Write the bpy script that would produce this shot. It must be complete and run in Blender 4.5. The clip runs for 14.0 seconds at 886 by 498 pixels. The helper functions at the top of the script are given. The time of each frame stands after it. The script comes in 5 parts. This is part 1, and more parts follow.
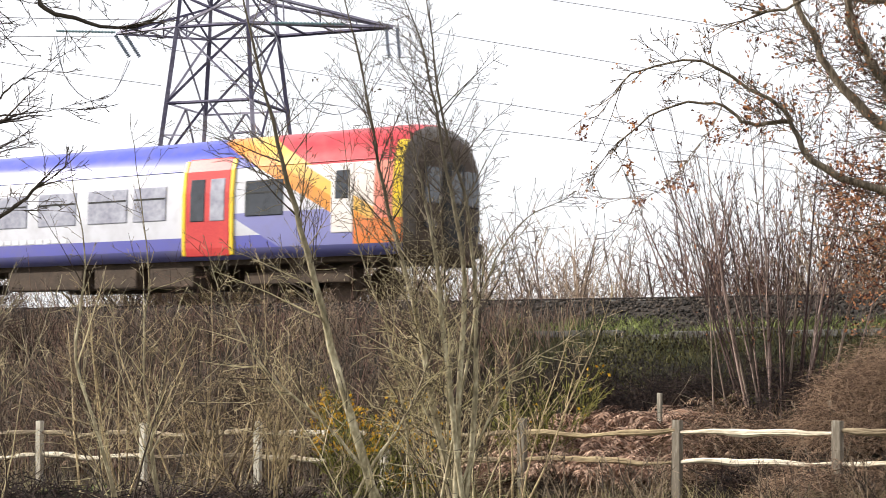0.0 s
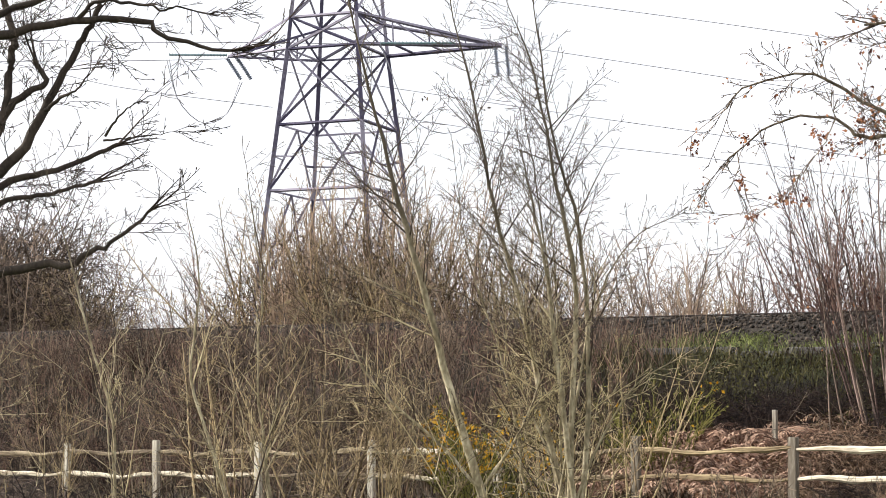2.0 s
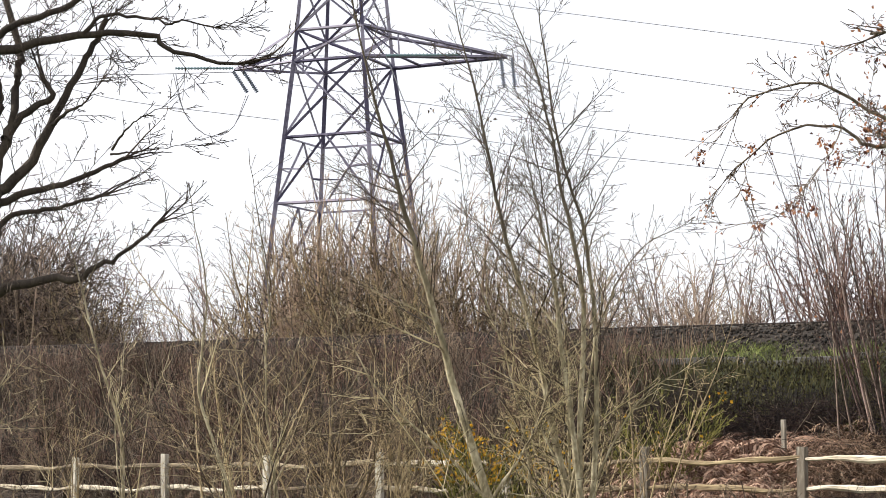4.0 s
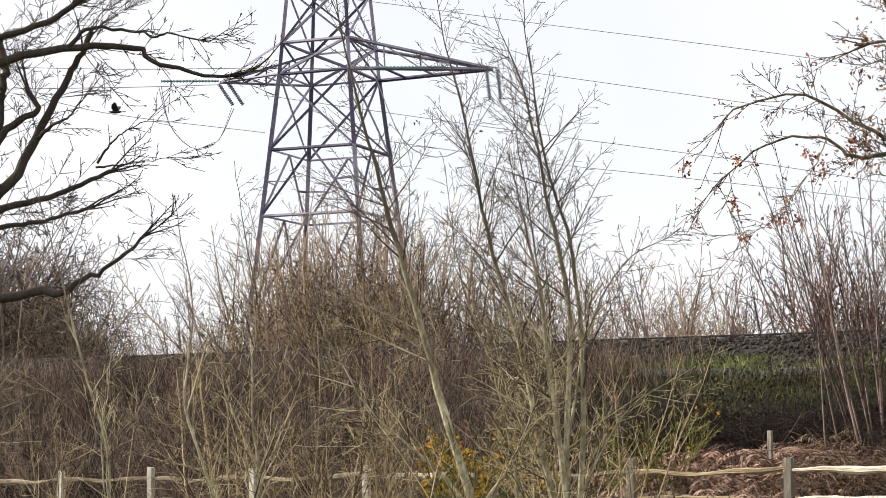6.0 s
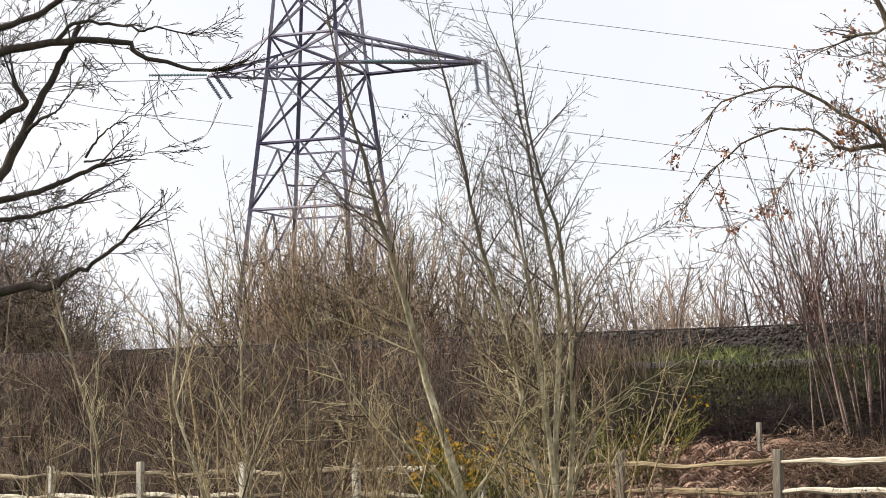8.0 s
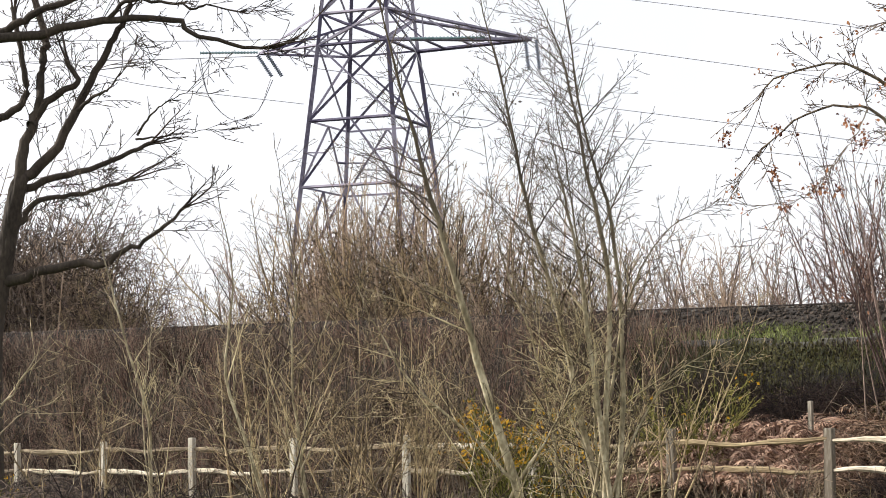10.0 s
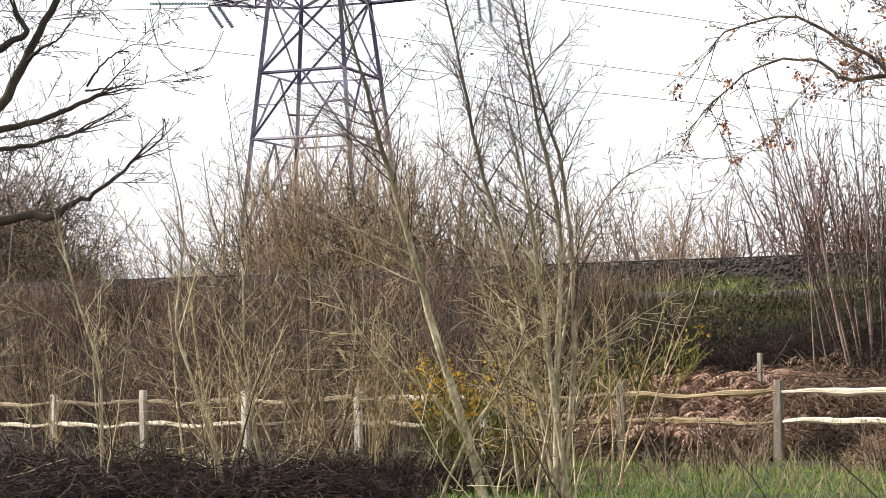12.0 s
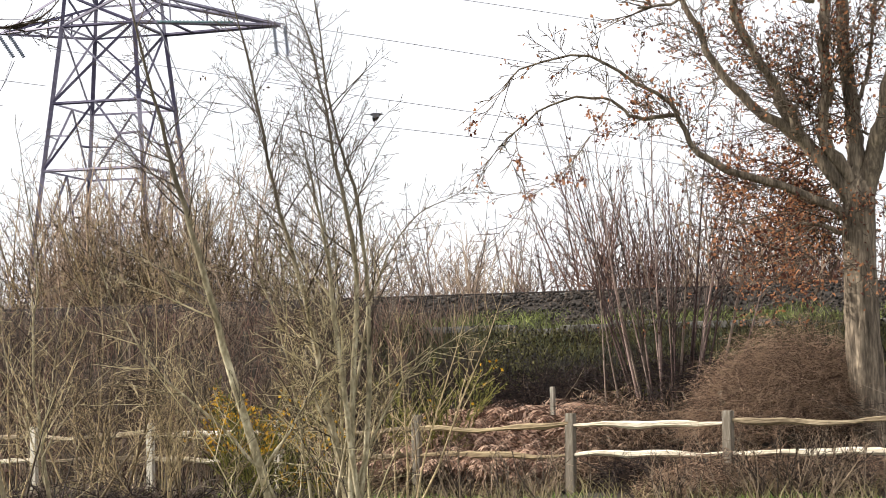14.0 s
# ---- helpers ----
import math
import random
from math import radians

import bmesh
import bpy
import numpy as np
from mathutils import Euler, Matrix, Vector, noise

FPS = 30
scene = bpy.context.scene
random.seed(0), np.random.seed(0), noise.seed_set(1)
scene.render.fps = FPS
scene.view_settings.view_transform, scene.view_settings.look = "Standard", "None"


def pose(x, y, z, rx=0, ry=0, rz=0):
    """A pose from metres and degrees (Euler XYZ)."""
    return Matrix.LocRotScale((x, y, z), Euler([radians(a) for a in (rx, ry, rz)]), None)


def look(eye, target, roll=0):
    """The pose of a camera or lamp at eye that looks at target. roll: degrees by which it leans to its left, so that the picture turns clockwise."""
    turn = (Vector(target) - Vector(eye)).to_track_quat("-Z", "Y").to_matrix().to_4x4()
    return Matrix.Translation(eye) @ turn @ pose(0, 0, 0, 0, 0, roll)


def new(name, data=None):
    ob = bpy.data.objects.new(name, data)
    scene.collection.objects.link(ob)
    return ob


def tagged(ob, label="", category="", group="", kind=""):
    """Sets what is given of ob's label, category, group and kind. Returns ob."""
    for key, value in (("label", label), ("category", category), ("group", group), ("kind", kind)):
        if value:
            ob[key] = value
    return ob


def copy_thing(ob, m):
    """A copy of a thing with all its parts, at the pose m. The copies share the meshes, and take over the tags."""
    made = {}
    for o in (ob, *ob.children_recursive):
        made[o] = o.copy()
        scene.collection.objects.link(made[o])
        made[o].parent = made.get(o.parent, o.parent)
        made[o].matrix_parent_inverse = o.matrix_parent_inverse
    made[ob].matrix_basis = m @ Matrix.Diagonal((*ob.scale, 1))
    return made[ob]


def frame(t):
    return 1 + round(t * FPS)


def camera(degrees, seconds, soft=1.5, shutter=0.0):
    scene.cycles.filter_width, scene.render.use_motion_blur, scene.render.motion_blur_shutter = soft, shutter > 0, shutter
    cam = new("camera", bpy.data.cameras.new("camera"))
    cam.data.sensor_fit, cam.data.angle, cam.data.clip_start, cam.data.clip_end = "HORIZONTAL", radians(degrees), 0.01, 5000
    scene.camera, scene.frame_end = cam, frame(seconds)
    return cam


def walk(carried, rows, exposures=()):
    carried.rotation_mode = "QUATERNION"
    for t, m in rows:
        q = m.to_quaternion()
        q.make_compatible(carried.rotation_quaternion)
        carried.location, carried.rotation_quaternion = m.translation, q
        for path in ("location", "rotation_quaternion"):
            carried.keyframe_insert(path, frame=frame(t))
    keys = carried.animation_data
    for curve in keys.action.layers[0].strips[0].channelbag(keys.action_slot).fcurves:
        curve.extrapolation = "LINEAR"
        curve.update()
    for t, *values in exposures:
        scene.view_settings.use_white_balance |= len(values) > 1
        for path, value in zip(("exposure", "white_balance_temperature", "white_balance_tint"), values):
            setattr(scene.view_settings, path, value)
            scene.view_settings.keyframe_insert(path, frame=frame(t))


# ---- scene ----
# The viewer stands still in a meadow and turns: x right, y ahead, z up, the eye at 1.7 m.
cam = camera(27.0, 14.0, soft=0.8, shutter=0.12)
EYE = (0.0, 0.0, 1.7)
TURNS = [
    (0.0, 93.837, 0.000, 0.000), (0.5, 93.927, 0.027, 1.889), (1.0, 94.051, 0.081, 2.475), (1.5, 94.212, 0.120, 3.171),
    (2.0, 94.409, 0.324, 3.479), (2.5, 94.547, 0.518, 3.649), (3.0, 94.662, 0.591, 3.832), (5.5, 95.002, 0.829, 3.503),
    (6.0, 95.143, 0.874, 3.314), (6.5, 95.163, 0.965, 2.714), (7.0, 94.958, 0.980, 2.750), (7.5, 94.931, 1.061, 2.795),
    (10.0, 94.257, 0.923, 4.538), (10.5, 93.721, 0.949, 4.716), (11.0, 93.347, 0.949, 4.669), (11.5, 92.959, 0.990, 4.038),
    (12.0, 92.758, 0.975, 3.037), (12.5, 92.827, 0.982, 1.824), (13.0, 93.095, 1.012, 0.367), (13.5, 93.401, 1.030, -1.446),
    (14.0, 93.711, 1.100, -3.301),
]
walk(cam, [(t, pose(*EYE, a, b, c)) for t, a, b, c in TURNS],
     [(0.0, 0.26, 6400, 10), (1.5, 0.24, 6380, 10), (3.0, 0.20, 6360, 10), (6.0, 0.04, 6360, 10), (7.5, 0.0, 6360, 10), (10.0, 0.10, 6380, 10), (12.5, 0.28, 6420, 10), (14.0, 0.28, 6420, 10)])

# ---- world and sun: low winter sun from the viewer's left, bright thin veil of cloud ----
SUN_TO = Vector((-0.86, 0.17, 0.48)).normalized()
world = bpy.data.worlds.new("sky")
scene.world = world
world.use_nodes = True
wt = world.node_tree
wt.nodes.clear()
w_out = wt.nodes.new("ShaderNodeOutputWorld")
w_bg = wt.nodes.new("ShaderNodeBackground")
w_sky = wt.nodes.new("ShaderNodeTexSky")
w_sky.sky_type = "NISHITA"
w_sky.sun_disc = False
w_sky.sun_elevation = math.asin(SUN_TO.z)
w_sky.sun_rotation = math.atan2(SUN_TO.x, SUN_TO.y)
w_map = wt.nodes.new("ShaderNodeTexCoord")
w_noise = wt.nodes.new("ShaderNodeTexNoise")
w_noise.inputs["Scale"].default_value = 3.0
w_noise.inputs["Detail"].default_value = 5.0
w_ramp = wt.nodes.new("ShaderNodeMapRange")
w_ramp.inputs["From Min"].default_value, w_ramp.inputs["From Max"].default_value = 0.35, 0.7
w_ramp.inputs["To Min"].default_value, w_ramp.inputs["To Max"].default_value = 0.82, 0.97
w_mix = wt.nodes.new("ShaderNodeMix")
w_mix.data_type = "RGBA"
w_mix.inputs[7].default_value = (8.6, 8.5, 8.7, 1.0)
w_bg.inputs["Strength"].default_value = 0.122
wt.links.new(w_map.outputs["Generated"], w_noise.inputs["Vector"])
wt.links.new(w_noise.outputs["Fac"], w_ramp.inputs["Value"])
wt.links.new(w_ramp.outputs["Result"], w_mix.inputs[0])
wt.links.new(w_sky.outputs["Color"], w_mix.inputs[6])
wt.links.new(w_mix.outputs[2], w_bg.inputs["Color"])
wt.links.new(w_bg.outputs["Background"], w_out.inputs["Surface"])
sun = new("sun", bpy.data.lights.new("sun", "SUN"))
sun.data.energy, sun.data.angle, sun.data.color = 6.2, radians(0.6), (1.0, 0.93, 0.83)
sun.matrix_world = look(SUN_TO * 60, (0, 0, 0))


# ---- materials ----
def shade(name, dark, light, rough=0.85, scale=3.0, fine=40.0, bump=0.3, metal=0.0, island=0.0, obj=0.0, spec=0.3, third=None, stretch=1.0):
    """A grained surface between two colours, mottled at two scales, with relief; island and obj vary it from piece to piece."""
    m = bpy.data.materials.new(name)
    m.use_nodes = True
    nt = m.node_tree
    b = nt.nodes["Principled BSDF"]
    b.inputs["Roughness"].default_value = rough
    b.inputs["Metallic"].default_value = metal
    b.inputs["Specular IOR Level"].default_value = spec
    tc = nt.nodes.new("ShaderNodeTexCoord")
    n1, n2 = nt.nodes.new("ShaderNodeTexNoise"), nt.nodes.new("ShaderNodeTexNoise")
    n1.inputs["Scale"].default_value, n1.inputs["Detail"].default_value = scale, 4.0
    n2.inputs["Scale"].default_value, n2.inputs["Detail"].default_value = fine, 3.0
    mp = nt.nodes.new("ShaderNodeMapping")
    mp.inputs["Scale"].default_value = stretch if isinstance(stretch, tuple) else (1.0, 1.0, stretch)
    nt.links.new(tc.outputs["Object"], mp.inputs["Vector"])
    for n in (n1, n2):
        nt.links.new(mp.outputs["Vector"], n.inputs["Vector"])
    total = nt.nodes.new("ShaderNodeMath")
    total.operation = "MULTIPLY_ADD"
    total.inputs[1].default_value = 0.45
    nt.links.new(n2.outputs["Fac"], total.inputs[0])
    half = nt.nodes.new("ShaderNodeMath")
    half.operation = "MULTIPLY"
    half.inputs[1].default_value = 0.55
    nt.links.new(n1.outputs["Fac"], half.inputs[0])
    nt.links.new(half.outputs[0], total.inputs[2])
    last = total
    for amount, kind, outlet in ((island, "ShaderNodeNewGeometry", "Random Per Island"), (obj, "ShaderNodeObjectInfo", "Random")):
        if amount:
            g = nt.nodes.new(kind)
            c = nt.nodes.new("ShaderNodeMath")
            c.operation = "SUBTRACT"
            c.inputs[1].default_value = 0.5
            nt.links.new(g.outputs[outlet], c.inputs[0])
            a = nt.nodes.new("ShaderNodeMath")
            a.operation = "MULTIPLY_ADD"
            a.inputs[1].default_value = amount
            nt.links.new(c.outputs[0], a.inputs[0])
            nt.links.new(last.outputs[0], a.inputs[2])
            last = a
    r = nt.nodes.new("ShaderNodeValToRGB")
    r.color_ramp.elements[0].position, r.color_ramp.elements[1].position = 0.3, 0.7
    r.color_ramp.elements[0].color = (*dark, 1)
    r.color_ramp.elements[1].color = (*light, 1)
    if third:
        e = r.color_ramp.elements.new(0.5)
        e.color = (*third, 1)
    nt.links.new(last.outputs[0], r.inputs["Fac"])
    nt.links.new(r.outputs["Color"], b.inputs["Base Color"])
    if bump:
        bp = nt.nodes.new("ShaderNodeBump")
        bp.inputs["Strength"].default_value = bump
        bp.inputs["Distance"].default_value = 0.02
        nt.links.new(n2.outputs["Fac"], bp.inputs["Height"])
        nt.links.new(bp.outputs["Normal"], b.inputs["Normal"])
    return m


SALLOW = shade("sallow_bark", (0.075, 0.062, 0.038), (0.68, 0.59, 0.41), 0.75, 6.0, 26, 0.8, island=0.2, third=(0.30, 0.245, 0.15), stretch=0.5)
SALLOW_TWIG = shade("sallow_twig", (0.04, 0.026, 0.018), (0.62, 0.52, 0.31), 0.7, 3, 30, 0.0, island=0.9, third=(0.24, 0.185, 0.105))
WITHY_TWIG = shade("withy_twig", (0.05, 0.034, 0.02), (0.52, 0.40, 0.225), 0.75, 3, 30, 0.0, island=0.9, obj=0.3, third=(0.18, 0.13, 0.073))
# peach tone puts the sun on the farthest birches into their colour
FAR_PEACH = shade("sunlit_birch_twig", (0.16, 0.10, 0.065), (0.55, 0.39, 0.27), 0.85, 2, 20, 0.0, island=0.7, obj=0.3)
SCRUB_TWIG = shade("scrub_twig", (0.035, 0.024, 0.018), (0.33, 0.245, 0.17), 0.85, 2, 20, 0.0, island=0.9, obj=0.4, third=(0.12, 0.085, 0.06))
RED_TWIG = shade("red_brown_twig", (0.045, 0.024, 0.019), (0.27, 0.165, 0.125), 0.85, 2, 20, 0.0, island=0.9, obj=0.4, third=(0.11, 0.061, 0.047))
GREY_TWIG = shade("grey_brown_twig", (0.04, 0.03, 0.025), (0.25, 0.19, 0.15), 0.85, 2, 20, 0.0, island=0.9, obj=0.4)
FAR_BROWN = shade("far_brown_twig", (0.09, 0.065, 0.047), (0.52, 0.39, 0.28), 0.85, 2, 20, 0.0, island=0.8, obj=0.35)
FAR_GREY = shade("far_grey_twig", (0.07, 0.054, 0.046), (0.30, 0.235, 0.195), 0.85, 2, 20, 0.0, island=0.8, obj=0.35)
COPPICE = shade("coppice_bark", (0.05, 0.03, 0.028), (0.33, 0.24, 0.205), 0.8, 2, 20, 0.0, island=0.8, obj=0.5, third=(0.115, 0.074, 0.064))
STRAW = shade("dead_stem", (0.055, 0.042, 0.032), (0.31, 0.25, 0.185), 0.85, 2, 20, 0.0, island=0.9)
# dark brush, near black so its colour also stands in for shade
DARK_BRUSH_AND_SHADE = shade("dark_brush_and_shade", (0.010, 0.007, 0.007), (0.07, 0.046, 0.038), 0.9, 2, 20, 0.0, island=0.8)
OAK = shade("oak_bark", (0.02, 0.015, 0.011), (0.42, 0.335, 0.24), 0.9, 9.0, 34, 1.0, stretch=0.16, third=(0.16, 0.125, 0.09))
DARK_BARK = shade("dark_bark", (0.018, 0.014, 0.012), (0.085, 0.066, 0.05), 0.9, 2.0, 22, 0.8, stretch=0.4)
DARK_TWIG = shade("dark_twig", (0.025, 0.018, 0.015), (0.10, 0.072, 0.055), 0.9, 2, 20, 0.0, island=0.5)
OAK_LEAF = shade("dead_oak_leaf", (0.10, 0.038, 0.028), (0.52, 0.24, 0.115), 0.75, 3, 30, 0.0, island=0.9)
DARK_LEAF = shade("dark_withered_leaf", (0.05, 0.035, 0.025), (0.16, 0.11, 0.07), 0.8, 3, 30, 0.0, island=0.6)
OAK_TWIG = shade("oak_twig", (0.055, 0.04, 0.03), (0.22, 0.165, 0.12), 0.9, 2, 20, 0.0, island=0.6)
BRACKEN = shade("dead_bracken", (0.14, 0.078, 0.055), (0.70, 0.49, 0.365), 0.85, 3, 30, 0.0, island=0.9, obj=0.5)
RUST = shade("rusty_bracken", (0.075, 0.044, 0.030), (0.38, 0.26, 0.175), 0.9, 3, 30, 0.0, island=0.9)
GRASS = shade("grass_blade", (0.055, 0.105, 0.018), (0.30, 0.44, 0.085), 0.7, 1.2, 30, 0.0, island=0.8)
VERGE = shade("verge_grass_blade", (0.055, 0.06, 0.02), (0.26, 0.30, 0.085), 0.7, 1.2, 30, 0.0, island=0.8)
DRY_GRASS = shade("dry_grass", (0.15, 0.12, 0.055), (0.42, 0.36, 0.20), 0.8, 1.2, 30, 0.0, island=0.8)
GORSE = shade("gorse_green", (0.035, 0.038, 0.010), (0.26, 0.24, 0.06), 0.8, 3, 30, 0.0, island=0.8)
GORSE_FLOWER = shade("gorse_flower", (0.34, 0.17, 0.01), (0.72, 0.42, 0.03), 0.7, 3, 30, 0.0, island=0.6)
SLOPE_GREEN = shade("bank_leaf", (0.018, 0.014, 0.008), (0.125, 0.115, 0.042), 0.8, 2, 30, 0.0, island=0.9)
OLD_RAIL = shade("lichened_old_rail", (0.07, 0.05, 0.03), (0.42, 0.33, 0.19), 0.85, 5.0, 30, 0.9, obj=0.3, third=(0.20, 0.145, 0.085), stretch=(0.25, 1.0, 2.2))
POST_WOOD = shade("weathered_oak_post", (0.15, 0.125, 0.095), (0.62, 0.57, 0.47), 0.85, 6, 45, 0.5, obj=0.4, stretch=0.12)
RAIL_WOOD = shade("cleft_chestnut_rail", (0.12, 0.085, 0.05), (0.74, 0.66, 0.52), 0.75, 5.0, 30, 0.9, obj=0.4, third=(0.36, 0.285, 0.18), stretch=(0.25, 1.0, 2.2))
STEEL = shade("galvanised_steel", (0.085, 0.075, 0.125), (0.33, 0.305, 0.37), 0.6, 0.6, 8, 0.1, metal=0.2, obj=0.7)
GLASS_INS = shade("insulator_glass", (0.12, 0.22, 0.24), (0.32, 0.45, 0.46), 0.25, 4, 20, 0.0, spec=0.6)
DARK_INS = shade("insulator_grey", (0.11, 0.13, 0.19), (0.26, 0.30, 0.37), 0.3, 4, 20, 0.0, spec=0.6)
WIRE = shade("weathered_conductor", (0.26, 0.26, 0.29), (0.40, 0.40, 0.43), 0.5, 2, 20, 0.0, metal=0.2)
STONE = shade("ballast_stone", (0.012, 0.010, 0.008), (0.085, 0.066, 0.052), 0.9, 2, 30, 0.3, island=0.9)
BED = shade("ballast_bed", (0.012, 0.010, 0.008), (0.05, 0.04, 0.032), 0.95, 6, 25, 1.0)
CONCRETE = shade("old_concrete", (0.07, 0.067, 0.062), (0.22, 0.21, 0.195), 0.9, 1.5, 20, 0.4)
RAIL_STEEL = shade("rusty_rail", (0.012, 0.009, 0.008), (0.035, 0.025, 0.02), 0.8, 2, 25, 0.3)
FEATHER = shade("black_feather", (0.012, 0.012, 0.014), (0.04, 0.04, 0.045), 0.6, 8, 40, 0.0)


def blend_upward(m, low, high, colour):
    """The pale bark colour blends into the given colour between two heights of the stem."""
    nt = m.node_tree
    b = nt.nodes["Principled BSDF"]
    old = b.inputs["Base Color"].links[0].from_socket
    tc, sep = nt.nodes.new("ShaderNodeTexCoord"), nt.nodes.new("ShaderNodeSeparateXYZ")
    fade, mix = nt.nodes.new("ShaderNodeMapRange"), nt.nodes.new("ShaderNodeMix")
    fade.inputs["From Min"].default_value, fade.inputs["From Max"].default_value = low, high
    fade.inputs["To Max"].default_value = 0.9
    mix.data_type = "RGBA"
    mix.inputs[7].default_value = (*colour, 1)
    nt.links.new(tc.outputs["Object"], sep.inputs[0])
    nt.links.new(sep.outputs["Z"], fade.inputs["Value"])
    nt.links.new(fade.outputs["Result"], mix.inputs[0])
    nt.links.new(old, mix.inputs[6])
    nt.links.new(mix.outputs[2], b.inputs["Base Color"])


# stems and twigs blend to dark brown with height
blend_upward(SALLOW, 2.4, 4.2, (0.075, 0.058, 0.04))
blend_upward(SALLOW_TWIG, 2.2, 4.0, (0.065, 0.047, 0.036))


def let_light_through(m, share):
    """Thin leaves pass some of the light on."""
    nt = m.node_tree
    b, out = nt.nodes["Principled BSDF"], nt.nodes["Material Output"]
    t, x = nt.nodes.new("ShaderNodeBsdfTranslucent"), nt.nodes.new("ShaderNodeMixShader")
    x.inputs[0].default_value = share
    nt.links.new(b.inputs["Base Color"].links[0].from_socket, t.inputs["Color"])
    nt.links.new(b.outputs[0], x.inputs[1])
    nt.links.new(t.outputs[0], x.inputs[2])
    nt.links.new(x.outputs[0], out.inputs["Surface"])


for leafy in (OAK_LEAF, BRACKEN, GRASS, DRY_GRASS, GORSE_FLOWER):
    let_light_through(leafy, 0.45)


# ---- mesh tools ----
def link_mesh(name, bm, mat, parent=None, label="", smooth=False):
    me = bpy.data.meshes.new(name)
    bm.to_mesh(me)
    bm.free()
    me.materials.append(mat)
    if smooth:
        me.shade_smooth()
    ob = new(name, me)
    ob.parent = parent
    if label:
        tagged(ob, label)
    return ob


part = link_mesh


def empty(name, place=(0, 0, 0)):
    ob = new(name)
    ob.location = place
    return ob


def quick_mesh(name, verts, faces, mat, parent=None, label="", smooth=False):
    """One mesh object from arrays of corners and of quads or triangles."""
    me = bpy.data.meshes.new(name)
    verts, faces = np.asarray(verts, np.float32), np.asarray(faces, np.int32)
    k = faces.shape[1]
    me.vertices.add(len(verts))
    me.vertices.foreach_set("co", verts.ravel())
    me.loops.add(faces.size)
    me.loops.foreach_set("vertex_index", faces.ravel())
    me.polygons.add(len(faces))
    me.polygons.foreach_set("loop_start", np.arange(0, faces.size, k, dtype=np.int32))
    me.update(calc_edges=True)
    me.materials.append(mat)
    if smooth:
        me.shade_smooth()
    ob = new(name, me)
    ob.parent = parent
    if label:
        tagged(ob, label)
    return ob


class Tubes:
    """Gathers tapered round stems and makes one mesh of them."""

    def __init__(self):
        self.sets = {}

    def add(self, pts, radii):
        r = max(radii)
        sides = 3 if r < 0.012 else 4 if r < 0.022 else 6 if r < 0.05 else 10 if r < 0.19 else 56
        key = (len(pts), sides)
        self.sets.setdefault(key, []).append(([tuple(p) for p in pts], list(radii)))

    def mesh(self, name, mat, parent=None, label="", smooth=False):
        vs, fs, base = [], [], 0
        for (n, k), group in self.sets.items():
            p = np.array([g[0] for g in group], float)
            r = np.array([g[1] for g in group], float)
            tan = np.gradient(p, axis=1)
            tan /= np.linalg.norm(tan, axis=2, keepdims=True) + 1e-9
            ref = np.where(np.abs(tan[:, :1, 2:3]) > 0.8, np.array([1.0, 0.1, 0.0]), np.array([0.0, 0.1, 1.0]))
            u = np.cross(tan, np.broadcast_to(ref, tan.shape))
            u /= np.linalg.norm(u, axis=2, keepdims=True) + 1e-9
            v = np.cross(tan, u)
            a = np.arange(k) * 2 * np.pi / k
            ring = p[:, :, None] + r[:, :, None, None] * (u[:, :, None] * np.cos(a)[:, None] + v[:, :, None] * np.sin(a)[:, None])
            vs.append(ring.reshape(-1, 3))
            idx = base + np.arange(len(group) * n * k).reshape(len(group), n, k)
            nxt = np.roll(idx, -1, axis=2)
            fs.append(np.stack([idx[:, :-1], nxt[:, :-1], nxt[:, 1:], idx[:, 1:]], -1).reshape(-1, 4))
            base += len(group) * n * k
        return quick_mesh(name, np.concatenate(vs), np.concatenate(fs), mat, parent, label, smooth)


def smooth_line(ctrl, n=14):
    """A curve through the given knots."""
    c = [Vector(p) for p in ctrl]
    c = [c[0] * 2 - c[1]] + c + [c[-1] * 2 - c[-2]]
    out = []
    m = len(c) - 3
    for i in range(n):
        s = i / (n - 1) * m
        k = min(int(s), m - 1)
        t = s - k
        a, b, d, e = c[k:k + 4]
        out.append(0.5 * (2 * b + (d - a) * t + (2 * a - 5 * b + 4 * d - e) * t * t + (3 * b - a - 3 * d + e) * t ** 3))
    return out


def side_of(rng, d):
    while True:
        q = Vector((rng.gauss(0, 1), rng.gauss(0, 1), rng.gauss(0, 1)))
        q -= d * q.dot(d)
        if q.length > 0.2:
            return q.normalized()


def limb(tubes, rng, p, d, length, r, levels, dens=3.0, spread=0.7, up=0.25, wob=0.18, pts=5, tips=None, thin=0.0012, last=3):
    """A wandering stem with its side shoots."""
    d = d.normalized()
    line, radii = [p.copy()], [r]
    n = pts if levels > 1 else 4 if levels else last
    for i in range(1, n):
        d = (d + side_of(rng, d) * wob * rng.random() + Vector((0, 0, up * 0.3))).normalized()
        line.append(line[-1] + d * (length / (n - 1)))
        radii.append(max(thin, r * (1 - 0.85 * i / (n - 1))))
    tubes.add(line, radii)
    if tips is not None and not levels:
        tips.append((line[-1], d))
        tips.append((line[-2].lerp(line[-1], 0.4), d))
    if levels:
        shoots(tubes, rng, line, radii, length, levels, dens, spread, up, wob, tips, 0.2, thin, last=last)
    return line


